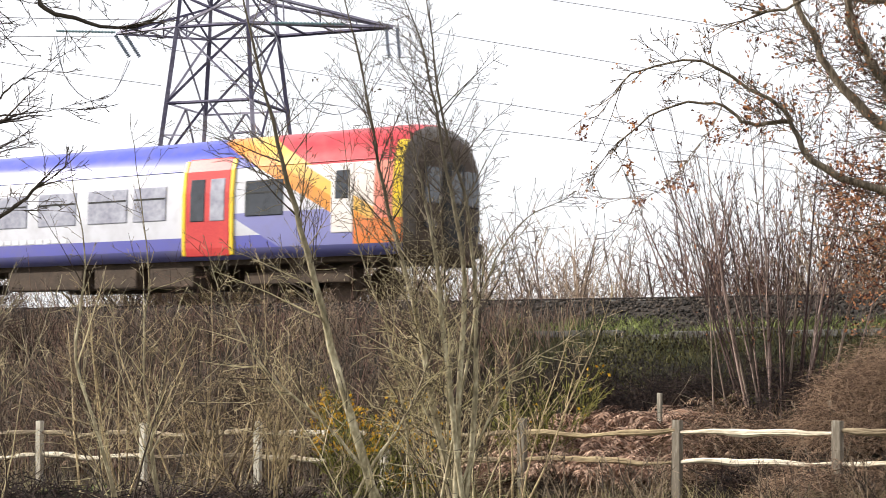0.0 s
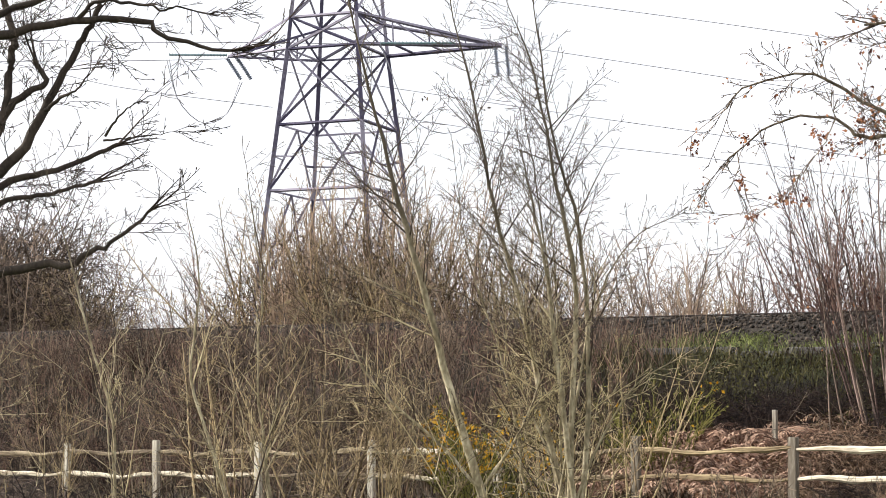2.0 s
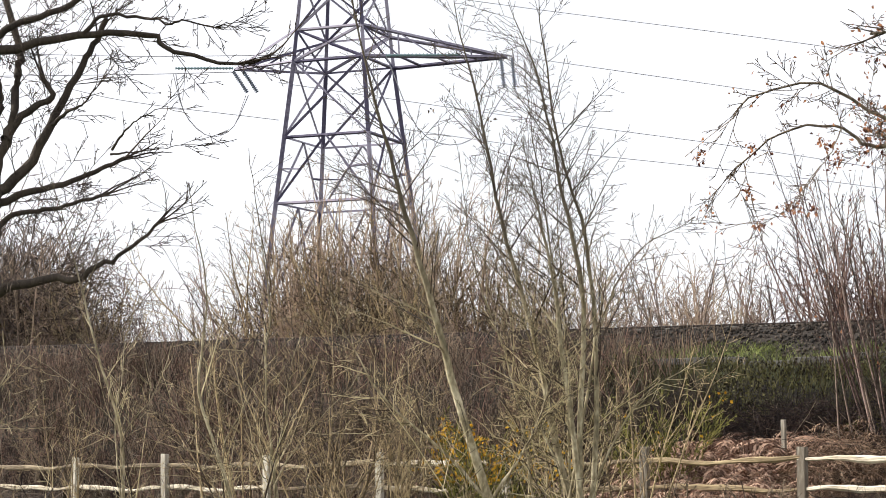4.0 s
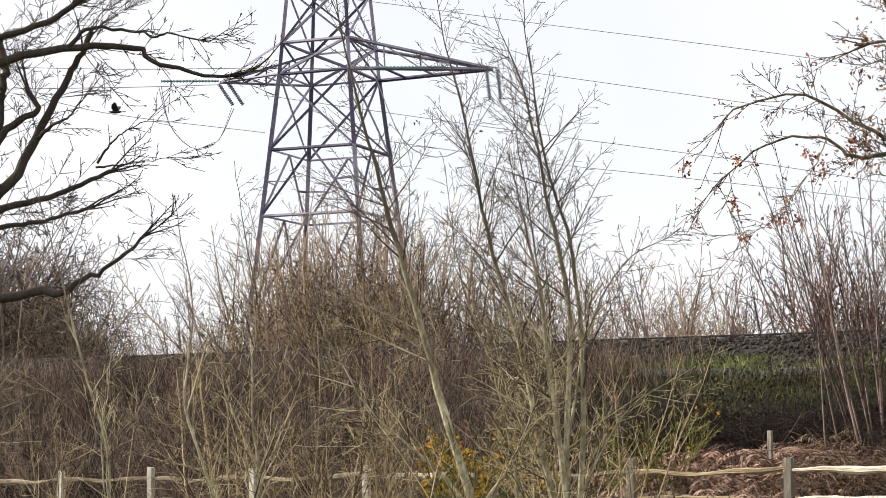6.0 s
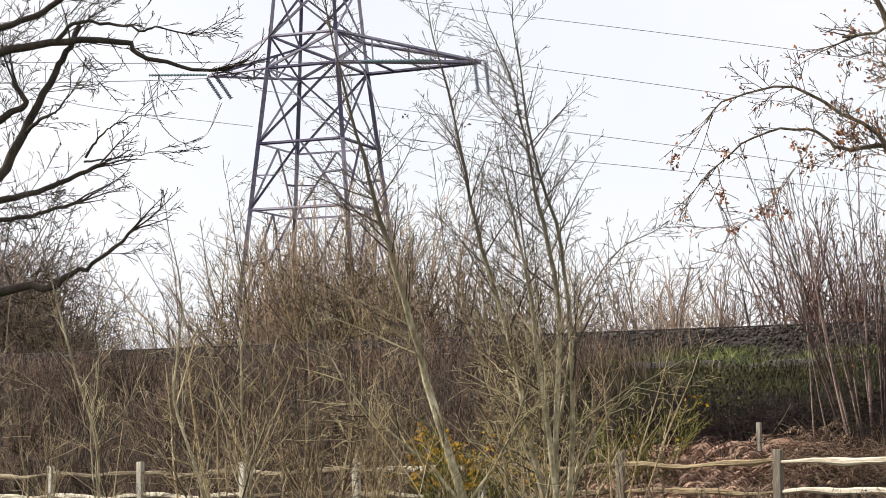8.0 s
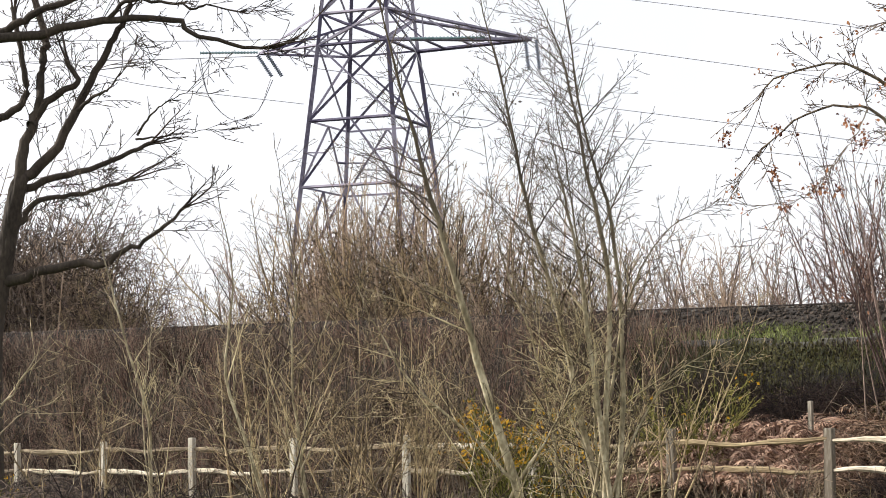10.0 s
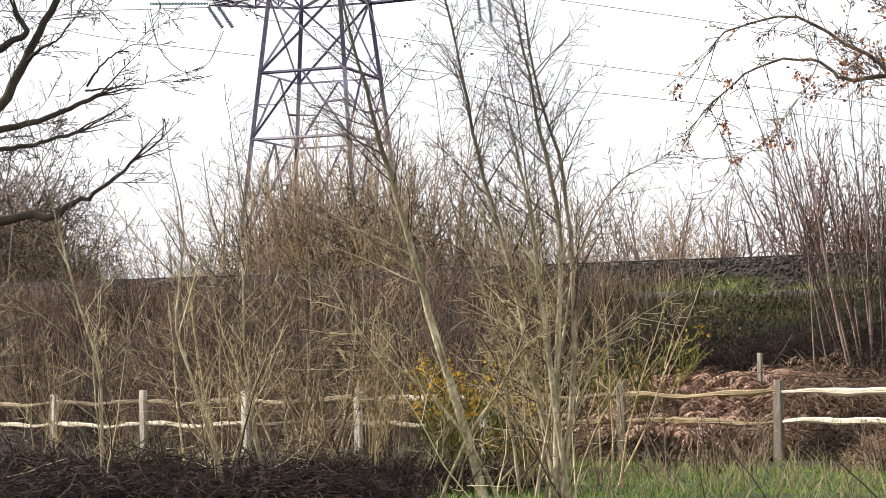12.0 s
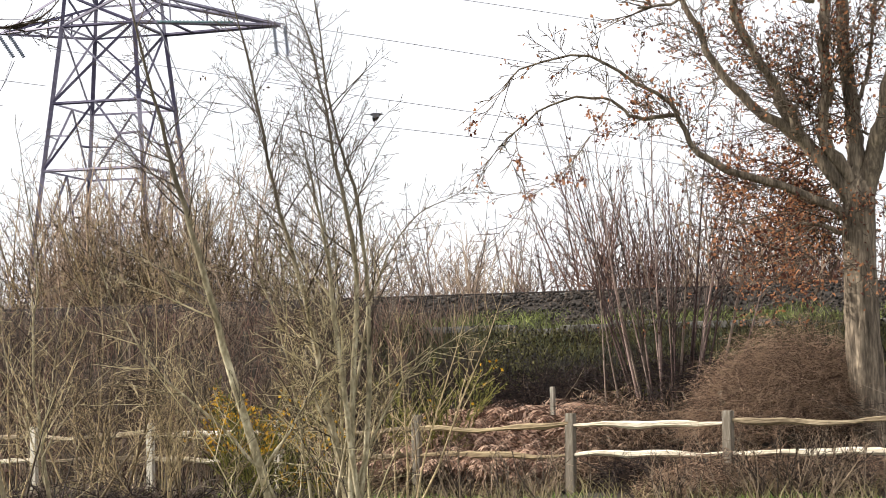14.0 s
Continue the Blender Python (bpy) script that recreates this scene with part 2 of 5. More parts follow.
def shoots(tubes, rng, line, radii, length, levels, dens, spread, up, wob, tips=None, first=0.2, thin=0.0012, reach=0.5, last=3):
    count = max(1, int(length * dens * (0.7 + 0.6 * rng.random())))
    n = len(line)
    for _ in range(count):
        s = (first + (0.98 - first) * rng.random()) * (n - 1)
        k = min(int(s), n - 2)
        q = line[k].lerp(line[k + 1], s - k)
        d = (line[k + 1] - line[k]).normalized()
        a = spread * (0.5 + 0.9 * rng.random())
        e = (d * math.cos(a) + side_of(rng, d) * math.sin(a) + Vector((0, 0, up))).normalized()
        rr = radii[k] + (radii[k + 1] - radii[k]) * (s - k)
        ln = length * reach * (0.35 + 0.8 * rng.random()) * (1.15 - 0.7 * s / (n - 1))
        limb(tubes, rng, q, e, ln, max(thin * 1.4, min(rr * 0.6, 0.0025 + 0.0052 * ln)), levels - 1, dens * 1.35, spread, up, wob, 5, tips, thin, last)


def spray(tubes, rng, p, d, length, r, levels, per=5.5, angle=0.75, up=0.06, wob=0.10, thin=0.0018, tips=None, part_len=0.55, bare=0.12):
    """A nearly straight shoot that kinks at its buds, with side shoots set along it."""
    d = d.normalized()
    n = (4 if levels > 1 else 3 if levels else 2) + (thin < 0.005)
    line, radii = [p.copy()], [r]
    for i in range(1, n):
        d = (d + side_of(rng, d) * wob * (0.4 + rng.random()) + Vector((0, 0, up))).normalized()
        line.append(line[-1] + d * (length / (n - 1)))
        radii.append(max(thin, r * (1 - 0.8 * i / (n - 1))))
    tubes.add(line, radii)
    if tips is not None and not levels:
        tips.append((line[-1], d))
    if levels:
        along(tubes, rng, line, radii, length, levels, per, angle, up, wob, thin, tips, part_len, bare)
    return line


def along(tubes, rng, line, radii, length, levels, per, angle, up, wob, thin, tips=None, part_len=0.55, first=0.12, longest=1.7):
    """Side shoots along a stem, longest low down."""
    n = len(line)
    count = max(1, round(length * per * rng.uniform(0.8, 1.2)))
    for j in range(count):
        f = first + (0.97 - first) * (j + rng.random()) / count
        k = min(int(f * (n - 1)), n - 2)
        t = f * (n - 1) - k
        q, rr = line[k].lerp(line[k + 1], t), radii[k] + (radii[k + 1] - radii[k]) * t
        d = (line[k + 1] - line[k]).normalized()
        a = angle * rng.uniform(0.55, 1.3)
        e = d * math.cos(a) + side_of(rng, d) * math.sin(a)
        ln = min(longest, length * part_len) * (1.1 - 0.75 * f) * rng.uniform(0.4, 1.15)
        spray(tubes, rng, q, e, ln, max(thin, min(rr * 0.6, 0.0018 + 0.0075 * ln)), levels - 1, per * 1.15, angle, up, wob * 1.15, thin, tips, part_len)


def leaf_cloud(name, rng, places, size, mat, parent, label="", squash=0.5):
    """Small folded leaves at the given places."""
    n = len(places)
    p = np.array([tuple(q) for q in places], float)
    g = np.random.default_rng(rng.randrange(10 ** 6))
    u = g.normal(size=(n, 3))
    u /= np.linalg.norm(u, axis=1, keepdims=True)
    v = np.cross(u, g.normal(size=(n, 3)))
    v /= np.linalg.norm(v, axis=1, keepdims=True)
    w = np.cross(u, v)
    s = size * (0.6 + 0.8 * g.random((n, 1)))
    a, b = p, p + u * s
    c = p + u * s * 0.5 + v * s * squash * 0.5 + w * s * 0.15
    d = p + u * s * 0.5 - v * s * squash * 0.5 + w * s * 0.15
    verts = np.stack([a, c, b, d], 1).reshape(-1, 3)
    i = np.arange(n)[:, None] * 4
    faces = np.concatenate([i + [0, 1, 2], i + [0, 2, 3]])
    return quick_mesh(name, verts, faces, mat, parent, label)


def box(bm, x0, x1, y0, y1, z0, z1, bevel=0.0):
    res = bmesh.ops.create_cube(bm, size=1.0)
    bmesh.ops.scale(bm, vec=(x1 - x0, y1 - y0, z1 - z0), verts=res["verts"])
    bmesh.ops.translate(bm, vec=((x0 + x1) / 2, (y0 + y1) / 2, (z0 + z1) / 2), verts=res["verts"])
    if bevel:
        edges = list({e for q in res["verts"] for e in q.link_edges})
        bmesh.ops.bevel(bm, geom=edges, offset=bevel, segments=2, affect="EDGES", profile=0.5)


# ---- the lie of the land: s runs along the railway to the viewer's left, d across it away from the fence ----
ALONG, ACROSS = Vector((-0.8192, 0.5736, 0)), Vector((0.5736, 0.8192, 0))
FENCE_D0 = 28.9 * 0.8192


def spot(s, d, z=0.0):
    q = ALONG * s + ACROSS * (d + FENCE_D0)
    return Vector((q.x, q.y, z))


def s_d(x, y):
    return -0.8192 * x + 0.5736 * y, 0.5736 * x + 0.8192 * y - FENCE_D0


def ease(a, b, x):
    t = np.clip((x - a) / (b - a), 0, 1)
    return t * t * (3 - 2 * t)


def rail_z(s):
    return 3.2 + 0.0084 * (np.clip(s, -80, 400) - 21.0)


def land(s, d):
    """Height of the ground."""
    s, d = np.asarray(s, float), np.asarray(d, float)
    foot = -0.17 - 0.0184 * (np.clip(s, -15, 45) - 12.5)
    low = foot * ease(-24, -2, d)
    top = rail_z(s) - 0.65
    bank = np.interp(d, [0.4, 1.2, 2.4, 3.4, 4.4, 5.4, 6.2, 6.9, 7.4, 10.2, 10.9, 11.8, 16.0, 24.0],
                     [0.0, 0.08, 0.26, 0.52, 0.78, 0.94, 1.0, 1.08, 1.12, 1.12, 1.08, 0.95, 0.45, 0.25])
    z = low + (top - low) * bank
    rough = 0.05 * np.sin(s * 1.7 + 0.6 * d) * np.cos(d * 1.3 - s * 0.5) + 0.03 * np.sin(3.9 * s + 2.1 * d)
    flat = (d > 6.6) & (d < 10.6)
    return z + np.where(flat, 0, rough)


def on_land(x, y):
    return float(land(*s_d(x, y)))


def ground_material():
    """Grass in the meadow, leaf litter by the fence, mossy and stony on the bank, by the lie of the land."""
    m = bpy.data.materials.new("meadow_and_bank")
    m.use_nodes = True
    nt = m.node_tree
    b = nt.nodes["Principled BSDF"]
    b.inputs["Roughness"].default_value = 0.95
    tc = nt.nodes.new("ShaderNodeTexCoord")

    def nse(scale, detail=5.0):
        n = nt.nodes.new("ShaderNodeTexNoise")
        n.inputs["Scale"].default_value, n.inputs["Detail"].default_value = scale, detail
        nt.links.new(tc.outputs["Object"], n.inputs["Vector"])
        return n.outputs["Fac"]

    def ramp(fac, *stops):
        r = nt.nodes.new("ShaderNodeValToRGB")
        while len(r.color_ramp.elements) < len(stops):
            r.color_ramp.elements.new(0.5)
        for e, (q, c) in zip(r.color_ramp.elements, stops):
            e.position, e.color = q, (*c, 1)
        nt.links.new(fac, r.inputs["Fac"])
        return r.outputs["Color"]

    def mixed(fac, a, c):
        x = nt.nodes.new("ShaderNodeMix")
        x.data_type = "RGBA"
        nt.links.new(fac, x.inputs[0])
        nt.links.new(a, x.inputs[6])
        nt.links.new(c, x.inputs[7])
        return x.outputs[2]

    sep = nt.nodes.new("ShaderNodeSeparateXYZ")
    nt.links.new(tc.outputs["Object"], sep.inputs[0])
    dx = nt.nodes.new("ShaderNodeMath")
    dx.operation = "MULTIPLY"
    dx.inputs[1].default_value = 0.5736
    nt.links.new(sep.outputs["X"], dx.inputs[0])
    dd = nt.nodes.new("ShaderNodeMath")
    dd.operation = "MULTIPLY_ADD"
    dd.inputs[1].default_value = 0.8192
    nt.links.new(sep.outputs["Y"], dd.inputs[0])
    nt.links.new(dx.outputs[0], dd.inputs[2])
    jit = nt.nodes.new("ShaderNodeMath")
    jit.operation = "MULTIPLY_ADD"
    jit.inputs[1].default_value = 2.4
    nt.links.new(nse(0.7), jit.inputs[0])
    nt.links.new(dd.outputs[0], jit.inputs[2])

    def band(a, c):
        r = nt.nodes.new("ShaderNodeMapRange")
        r.inputs["From Min"].default_value, r.inputs["From Max"].default_value = a + FENCE_D0 + 1.2, c + FENCE_D0 + 1.2
        nt.links.new(jit.outputs[0], r.inputs["Value"])
        return r.outputs["Result"]

    lawn = ramp(nse(6), (0.3, (0.03, 0.045, 0.014)), (0.55, (0.07, 0.10, 0.028)), (0.75, (0.11, 0.10, 0.05)))
    litter = ramp(nse(9), (0.3, (0.014, 0.010, 0.008)), (0.6, (0.042, 0.029, 0.021)), (0.8, (0.09, 0.065, 0.047)))
    bank = ramp(nse(5), (0.3, (0.012, 0.010, 0.007)), (0.55, (0.030, 0.024, 0.015)), (0.75, (0.05, 0.043, 0.022)))
    verge = ramp(nse(4), (0.3, (0.025, 0.022, 0.014)), (0.5, (0.05, 0.055, 0.022)), (0.75, (0.085, 0.105, 0.035)))
    col = mixed(band(-1.4, -0.6), lawn, litter)
    col = mixed(band(1.6, 3.0), col, bank)
    sx = nt.nodes.new("ShaderNodeMath")
    sx.operation = "MULTIPLY"
    sx.inputs[1].default_value = -0.8192
    nt.links.new(sep.outputs["X"], sx.inputs[0])
    ss = nt.nodes.new("ShaderNodeMath")
    ss.operation = "MULTIPLY_ADD"
    ss.inputs[1].default_value = 0.5736
    nt.links.new(sep.outputs["Y"], ss.inputs[0])
    nt.links.new(sx.outputs[0], ss.inputs[2])
    open_part = nt.nodes.new("ShaderNodeMapRange")
    open_part.inputs["From Min"].default_value, open_part.inputs["From Max"].default_value = 20.5, 18.0
    nt.links.new(ss.outputs[0], open_part.inputs["Value"])
    both = nt.nodes.new("ShaderNodeMath")
    both.operation = "MULTIPLY"
    nt.links.new(band(4.2, 4.8), both.inputs[0])
    nt.links.new(open_part.outputs["Result"], both.inputs[1])
    col = mixed(both.outputs[0], col, verge)
    nt.links.new(col, b.inputs["Base Color"])
    bp = nt.nodes.new("ShaderNodeBump")
    bp.inputs["Strength"].default_value, bp.inputs["Distance"].default_value = 0.9, 0.06
    nt.links.new(nse(14, 6), bp.inputs["Height"])
    nt.links.new(bp.outputs["Normal"], b.inputs["Normal"])
    return m


def make_ground():
    s = np.concatenate([[-3000, -1200, -500, -200, -110, -70, -45], np.arange(-30, 70.1, 0.5), [80, 95, 120, 160, 220, 320, 500, 1200, 3000]])
    d = np.concatenate([[-2500, -900, -300, -120, -70, -45, -35, -28], np.arange(-24, 26.1, 0.4), [30, 38, 50, 80, 140, 300, 900, 3000]])
    S, D = np.meshgrid(s, d, indexing="ij")
    Z = land(S, D)
    X = -0.8192 * S + 0.5736 * (D + FENCE_D0)
    Y = 0.5736 * S + 0.8192 * (D + FENCE_D0)
    idx = np.arange(S.size).reshape(S.shape)
    f = np.stack([idx[:-1, :-1], idx[:-1, 1:], idx[1:, 1:], idx[1:, :-1]], -1).reshape(-1, 4)
    ob = quick_mesh("ground", np.stack([X, Y, Z], -1).reshape(-1, 3), f, ground_material(), smooth=True)
    tagged(ob, "winter meadow grass rising to a scrubby railway bank", "ground", kind="structure")


make_ground()


# ---- railway ----
def make_track():
    rng = random.Random(3)
    mid = 8.78
    # ballast bed
    prof = [(6.05, -0.72), (6.9, -0.28), (7.35, -0.10), (10.2, -0.10), (10.7, -0.28), (11.2, -0.72)]
    ss = np.concatenate([np.arange(-40, 80, 1.0), np.arange(80, 401, 20.0)])
    v, f = [], []
    for s in ss:
        for d, z in prof:
            v.append(spot(s, d, float(rail_z(s)) + z))
    k = len(prof)
    for i in range(len(ss) - 1):
        for j in range(k - 1):
            f.append((i * k + j, i * k + j + 1, (i + 1) * k + j + 1, (i + 1) * k + j))
    bed = quick_mesh("track_bed", v, f, BED)
    tagged(bed, "dark grey stone ballast bed of the railway", "track bed", kind="structure")
    # loose stones on the shoulder
    g = np.random.default_rng(5)
    n = 22000
    s = g.uniform(-12, 42, n)
    t = g.random(n)
    d = 6.0 + 1.7 * t
    z = np.interp(d, [p[0] for p in prof], [p[1] for p in prof]) + rail_z(s) + g.uniform(-0.01, 0.03, n)
    c = np.stack([-0.8192 * s + 0.5736 * (d + FENCE_D0), 0.5736 * s + 0.8192 * (d + FENCE_D0), z], -1)
    octa = np.array([[1, 0, 0], [-1, 0, 0], [0, 1, 0], [0, -1, 0], [0, 0, 1], [0, 0, -1]], float)
    size = g.uniform(0.018, 0.05, (n, 1, 1))
    rot = np.linalg.qr(g.normal(size=(n, 3, 3)))[0]
    verts = (octa[None] * g.uniform(0.6, 1.2, (n, 6, 1))) @ rot * size + c[:, None]
    tri = np.array([[0, 2, 4], [2, 1, 4], [1, 3, 4], [3, 0, 4], [2, 0, 5], [1, 2, 5], [3, 1, 5], [0, 3, 5]])
    faces = (np.arange(n)[:, None, None] * 6 + tri[None]).reshape(-1, 3)
    tagged(quick_mesh("ballast_stones", verts.reshape(-1, 3), faces, STONE), "loose angular grey ballast stones", "ballast", kind="stuff")
    # rails
    sect = [(-0.07, -0.16), (0.07, -0.16), (0.07, -0.145), (0.012, -0.125), (0.012, -0.04), (0.036, -0.03), (0.036, 0.0), (-0.036, 0.0), (-0.036, -0.03), (-0.012, -0.04), (-0.012, -0.125), (-0.07, -0.145)]
    for off in (-0.72, 0.72):
        v, f = [], []
        ends = (-40.0, 60.0, 400.0)
        for s in ends:
            for a, z in sect:
                v.append(spot(s, mid + off + a, float(rail_z(s)) + z))
        k = len(sect)
        for i in range(len(ends) - 1):
            for j in range(k):
                f.append((i * k + j, i * k + (j + 1) % k, (i + 1) * k + (j + 1) % k, (i + 1) * k + j))
        tagged(quick_mesh("running_rail", v, f, RAIL_STEEL), "rust-brown steel running rail on sleepers", "rail", "rails of the track")
    bm = bmesh.new()
    box(bm, -0.13, 0.13, -1.3, 1.3, -0.13, 0.06, 0.02)
    first = tagged(link_mesh("sleeper", bm, CONCRETE), "weathered concrete sleeper in the ballast", "sleeper", "sleepers of the track")
    turn = pose(0, 0, 0, 0, 0, math.degrees(math.atan2(ALONG.y, ALONG.x)))
    for i in range(72):
        s = -8 + i * 0.70
        q = spot(s, mid, float(rail_z(s)) - 0.12)
        m = Matrix.Translation(q) @ turn
        if i == 0:
            first.matrix_basis = m
        else:
            copy_thing(first, m)
    # cable trough along the ledge
    trough = empty("cable_trough", spot(5, 5.9, 0))
    trough.location.z = 0
    bm0 = bmesh.new()
    box(bm0, -0.49, 0.49, -0.16, 0.16, -0.06, 0.06, 0.012)
    me = bpy.data.meshes.new("trough_lid")
    bm0.to_mesh(me)
    bm0.free()
    me.materials.append(CONCRETE)
    base = trough.matrix_basis.inverted()
    for i in range(25):
        s = -6 + i * 1.0
        lid = new("trough_lid", me)
        lid.parent = trough
        lid.matrix_basis = Matrix.Translation(spot(s, 5.55, float(land(s, 5.55)) + 0.01 + rng.uniform(-0.015, 0.015)) - trough.location) @ turn @ pose(0, 0, 0, rng.uniform(-3, 3), rng.uniform(-1, 1), rng.uniform(-1, 1))
    tagged(trough, "grey concrete cable trough beside the ballast", "cable trough")


make_track()


# ---- train ----
def livery():
    """White car with blue roof band and skirt; red, orange and yellow sweep towards the cab. x from the cab end, z from the rail."""
    m = bpy.data.materials.new("train_paint")
    m.use_nodes = True
    nt = m.node_tree
    b = nt.nodes["Principled BSDF"]
    b.inputs["Roughness"].default_value = 0.32
    tc = nt.nodes.new("ShaderNodeTexCoord")
    sep = nt.nodes.new("ShaderNodeSeparateXYZ")
    nt.links.new(tc.outputs["Object"], sep.inputs[0])
    X, Z = sep.outputs["X"], sep.outputs["Z"]

    def val(op, a, c):
        n = nt.nodes.new("ShaderNodeMath")
        n.operation = op
        for i, q in enumerate((a, c)):
            if isinstance(q, (int, float)):
                n.inputs[i].default_value = q
            else:
                nt.links.new(q, n.inputs[i])
        return n.outputs[0]

    def both(*q):
        r = q[0]
        for k in q[1:]:
            r = val("MULTIPLY", r, k)
        return r

    def over(a, lim):
        return val("GREATER_THAN", a, lim)

    def under(a, lim):
        return val("LESS_THAN", a, lim)

    col = None

    def paint(mask, c):
        nonlocal col
        x = nt.nodes.new("ShaderNodeMix")
        x.data_type = "RGBA"
        nt.links.new(mask, x.inputs[0])
        if col is None:
            x.inputs[6].default_value = (0.66, 0.66, 0.72, 1)
        else:
            nt.links.new(col, x.inputs[6])
        x.inputs[7].default_value = (*c, 1)
        col = x.outputs[2]

    BLUE, RED, ORANGE, YELLOW = (0.06, 0.08, 0.46), (0.60, 0.035, 0.05), (0.80, 0.30, 0.04), (0.85, 0.60, 0.03)
    paint(over(Z, 3.02), BLUE)
    paint(under(Z, 1.50), (0.13, 0.13, 0.45))
    paint(under(Z, 1.22), (0.10, 0.10, 0.26))
    slant = val("ADD", X, val("MULTIPLY", Z, -1.94))
    paint(both(under(slant, 1.2), under(Z, 2.0)), (0.24, 0.24, 0.50))
    paint(under(slant, -1.6), ORANGE)
    paint(under(slant, -2.3), (0.85, 0.50, 0.10))
    paint(both(under(slant, -2.9), under(Z, 2.98)), (0.84, 0.74, 0.68))
    paint(both(under(slant, -3.1), over(Z, 2.98)), RED)
    paint(both(under(X, 0.95), under(Z, 2.98)), (0.74, 0.24, 0.17))
    paint(both(under(X, 1.5), under(Z, 1.75)), (0.78, 0.22, 0.05))
    paint(under(Z, 1.22), (0.10, 0.10, 0.26))
    paint(both(under(X, 0.46), over(Z, 1.75), under(Z, 3.42)), YELLOW)
    # nose rim painted near black for the shade on the cab end
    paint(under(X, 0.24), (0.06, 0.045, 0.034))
    grime = nt.nodes.new("ShaderNodeTexNoise")
    grime.inputs["Scale"].default_value, grime.inputs["Detail"].default_value = 2.5, 6.0
    nt.links.new(tc.outputs["Object"], grime.inputs["Vector"])
    gm = nt.nodes.new("ShaderNodeMapRange")
    gm.inputs["From Min"].default_value, gm.inputs["From Max"].default_value = 0.45, 0.8
    gm.inputs["To Max"].default_value = 0.35
    nt.links.new(grime.outputs["Fac"], gm.inputs["Value"])
    paint(gm.outputs["Result"], (0.22, 0.19, 0.18))
    nt.links.new(col, b.inputs["Base Color"])
    return m


def make_train():
    train = empty("railway_carriage")
    tagged(train, "white and blue electric train carriage with red and orange cab end", "train")
    paint = livery()
    # dark brown colour stands in for the shade on the end face
    cab_shade = shade("cab_end_shade_paint", (0.025, 0.018, 0.014), (0.10, 0.065, 0.045), 0.6, 2, 20, 0.1)
    yellow = shade("cab_yellow", (0.45, 0.28, 0.03), (0.70, 0.46, 0.05), 0.5, 2, 20, 0.0)
    glass = shade("dark_window_glass", (0.012, 0.014, 0.018), (0.05, 0.055, 0.07), 0.06, 1, 5, 0.0, spec=0.8)
    # pale pane colour holds a bright reflection in the glass
    pale = shade("window_with_pale_reflection", (0.22, 0.22, 0.28), (0.48, 0.48, 0.55), 0.12, 2, 8, 0.0, spec=0.8)
    rubber = shade("black_rubber", (0.015, 0.015, 0.016), (0.05, 0.05, 0.05), 0.8, 4, 30, 0.2)
    iron = shade("brake_dust_iron", (0.03, 0.022, 0.016), (0.11, 0.075, 0.052), 0.85, 3, 25, 0.4)
    red = shade("door_red", (0.50, 0.04, 0.05), (0.66, 0.08, 0.07), 0.35, 2, 20, 0.0)
    dyel = shade("door_edge_yellow", (0.75, 0.50, 0.03), (0.88, 0.64, 0.06), 0.4, 2, 20, 0.0)
    lettering = shade("white_lettering", (0.75, 0.75, 0.78), (0.85, 0.85, 0.88), 0.5, 2, 20, 0.0)
    half = [(1.36, 0.98), (1.40, 1.25), (1.41, 1.9), (1.40, 2.5), (1.35, 3.0), (1.22, 3.38), (0.95, 3.67), (0.5, 3.82), (0.0, 3.87)]
    prof = half + [(-y, z) for y, z in reversed(half[:-1])]
    stations = [(0.0, 0.86, 0.30), (0.10, 0.93, 0.14), (0.30, 0.98, 0.04), (0.60, 1.0, 0.0), (10.0, 1.0, 0.0), (19.5, 1.0, 0.0), (19.8, 0.97, 0.05)]
    bm = bmesh.new()
    rings = []
    for x, w, drop in stations:
        rings.append([bm.verts.new((x, y * w, z - (drop if z > 3.2 else drop * 0.3 if z > 2.8 else 0))) for y, z in prof])
    for a, c in zip(rings, rings[1:]):
        for i in range(len(prof)):
            j = (i + 1) % len(prof)
            bm.faces.new((a[i], a[j], c[j], c[i]))
    bm.faces.new(rings[-1])
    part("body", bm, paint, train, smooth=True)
    # cab end face, slightly bowed
    bm = bmesh.new()
    x, w, drop = stations[0]
    rim = [bm.verts.new((0.0, y * w, z - (drop if z > 3.2 else drop * 0.3 if z > 2.8 else 0))) for y, z in prof]
    inner = [bm.verts.new((-0.10, q.co.y * 0.75, 2.2 + (q.co.z - 2.2) * 0.8)) for q in rim]
    for i in range(len(rim)):
        j = (i + 1) % len(rim)
        bm.faces.new((rim[i], inner[i], inner[j], rim[j]))
    bm.faces.new(inner)
    end = part("cab_end", bm, cab_shade, train, "dark shaded cab end with windscreens")
    for y0, y1 in ((-1.0, -0.42), (0.42, 1.0)):
        bm = bmesh.new()
        box(bm, -0.135, -0.05, y0, y1, 2.05, 2.85, 0.03)
        part("windscreen", bm, glass, end)
    bm = bmesh.new()
    box(bm, -0.20, -0.05, -0.36, 0.36, 1.15, 2.98, 0.05)
    gang = part("gangway_door", bm, rubber, end)
    bm = bmesh.new()
    box(bm, -0.225, -0.19, -0.2, 0.2, 2.1, 2.8, 0.015)
    part("door_window", bm, glass, gang)
    for y in (-0.95, -0.75, 0.75, 0.95):
        bm = bmesh.new()
        bmesh.ops.create_cone(bm, cap_ends=True, segments=14, radius1=0.085, radius2=0.075, depth=0.08, matrix=pose(-0.11, y, 1.62, 0, 90, 0))
        part("lamp", bm, glass, end)
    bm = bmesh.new()
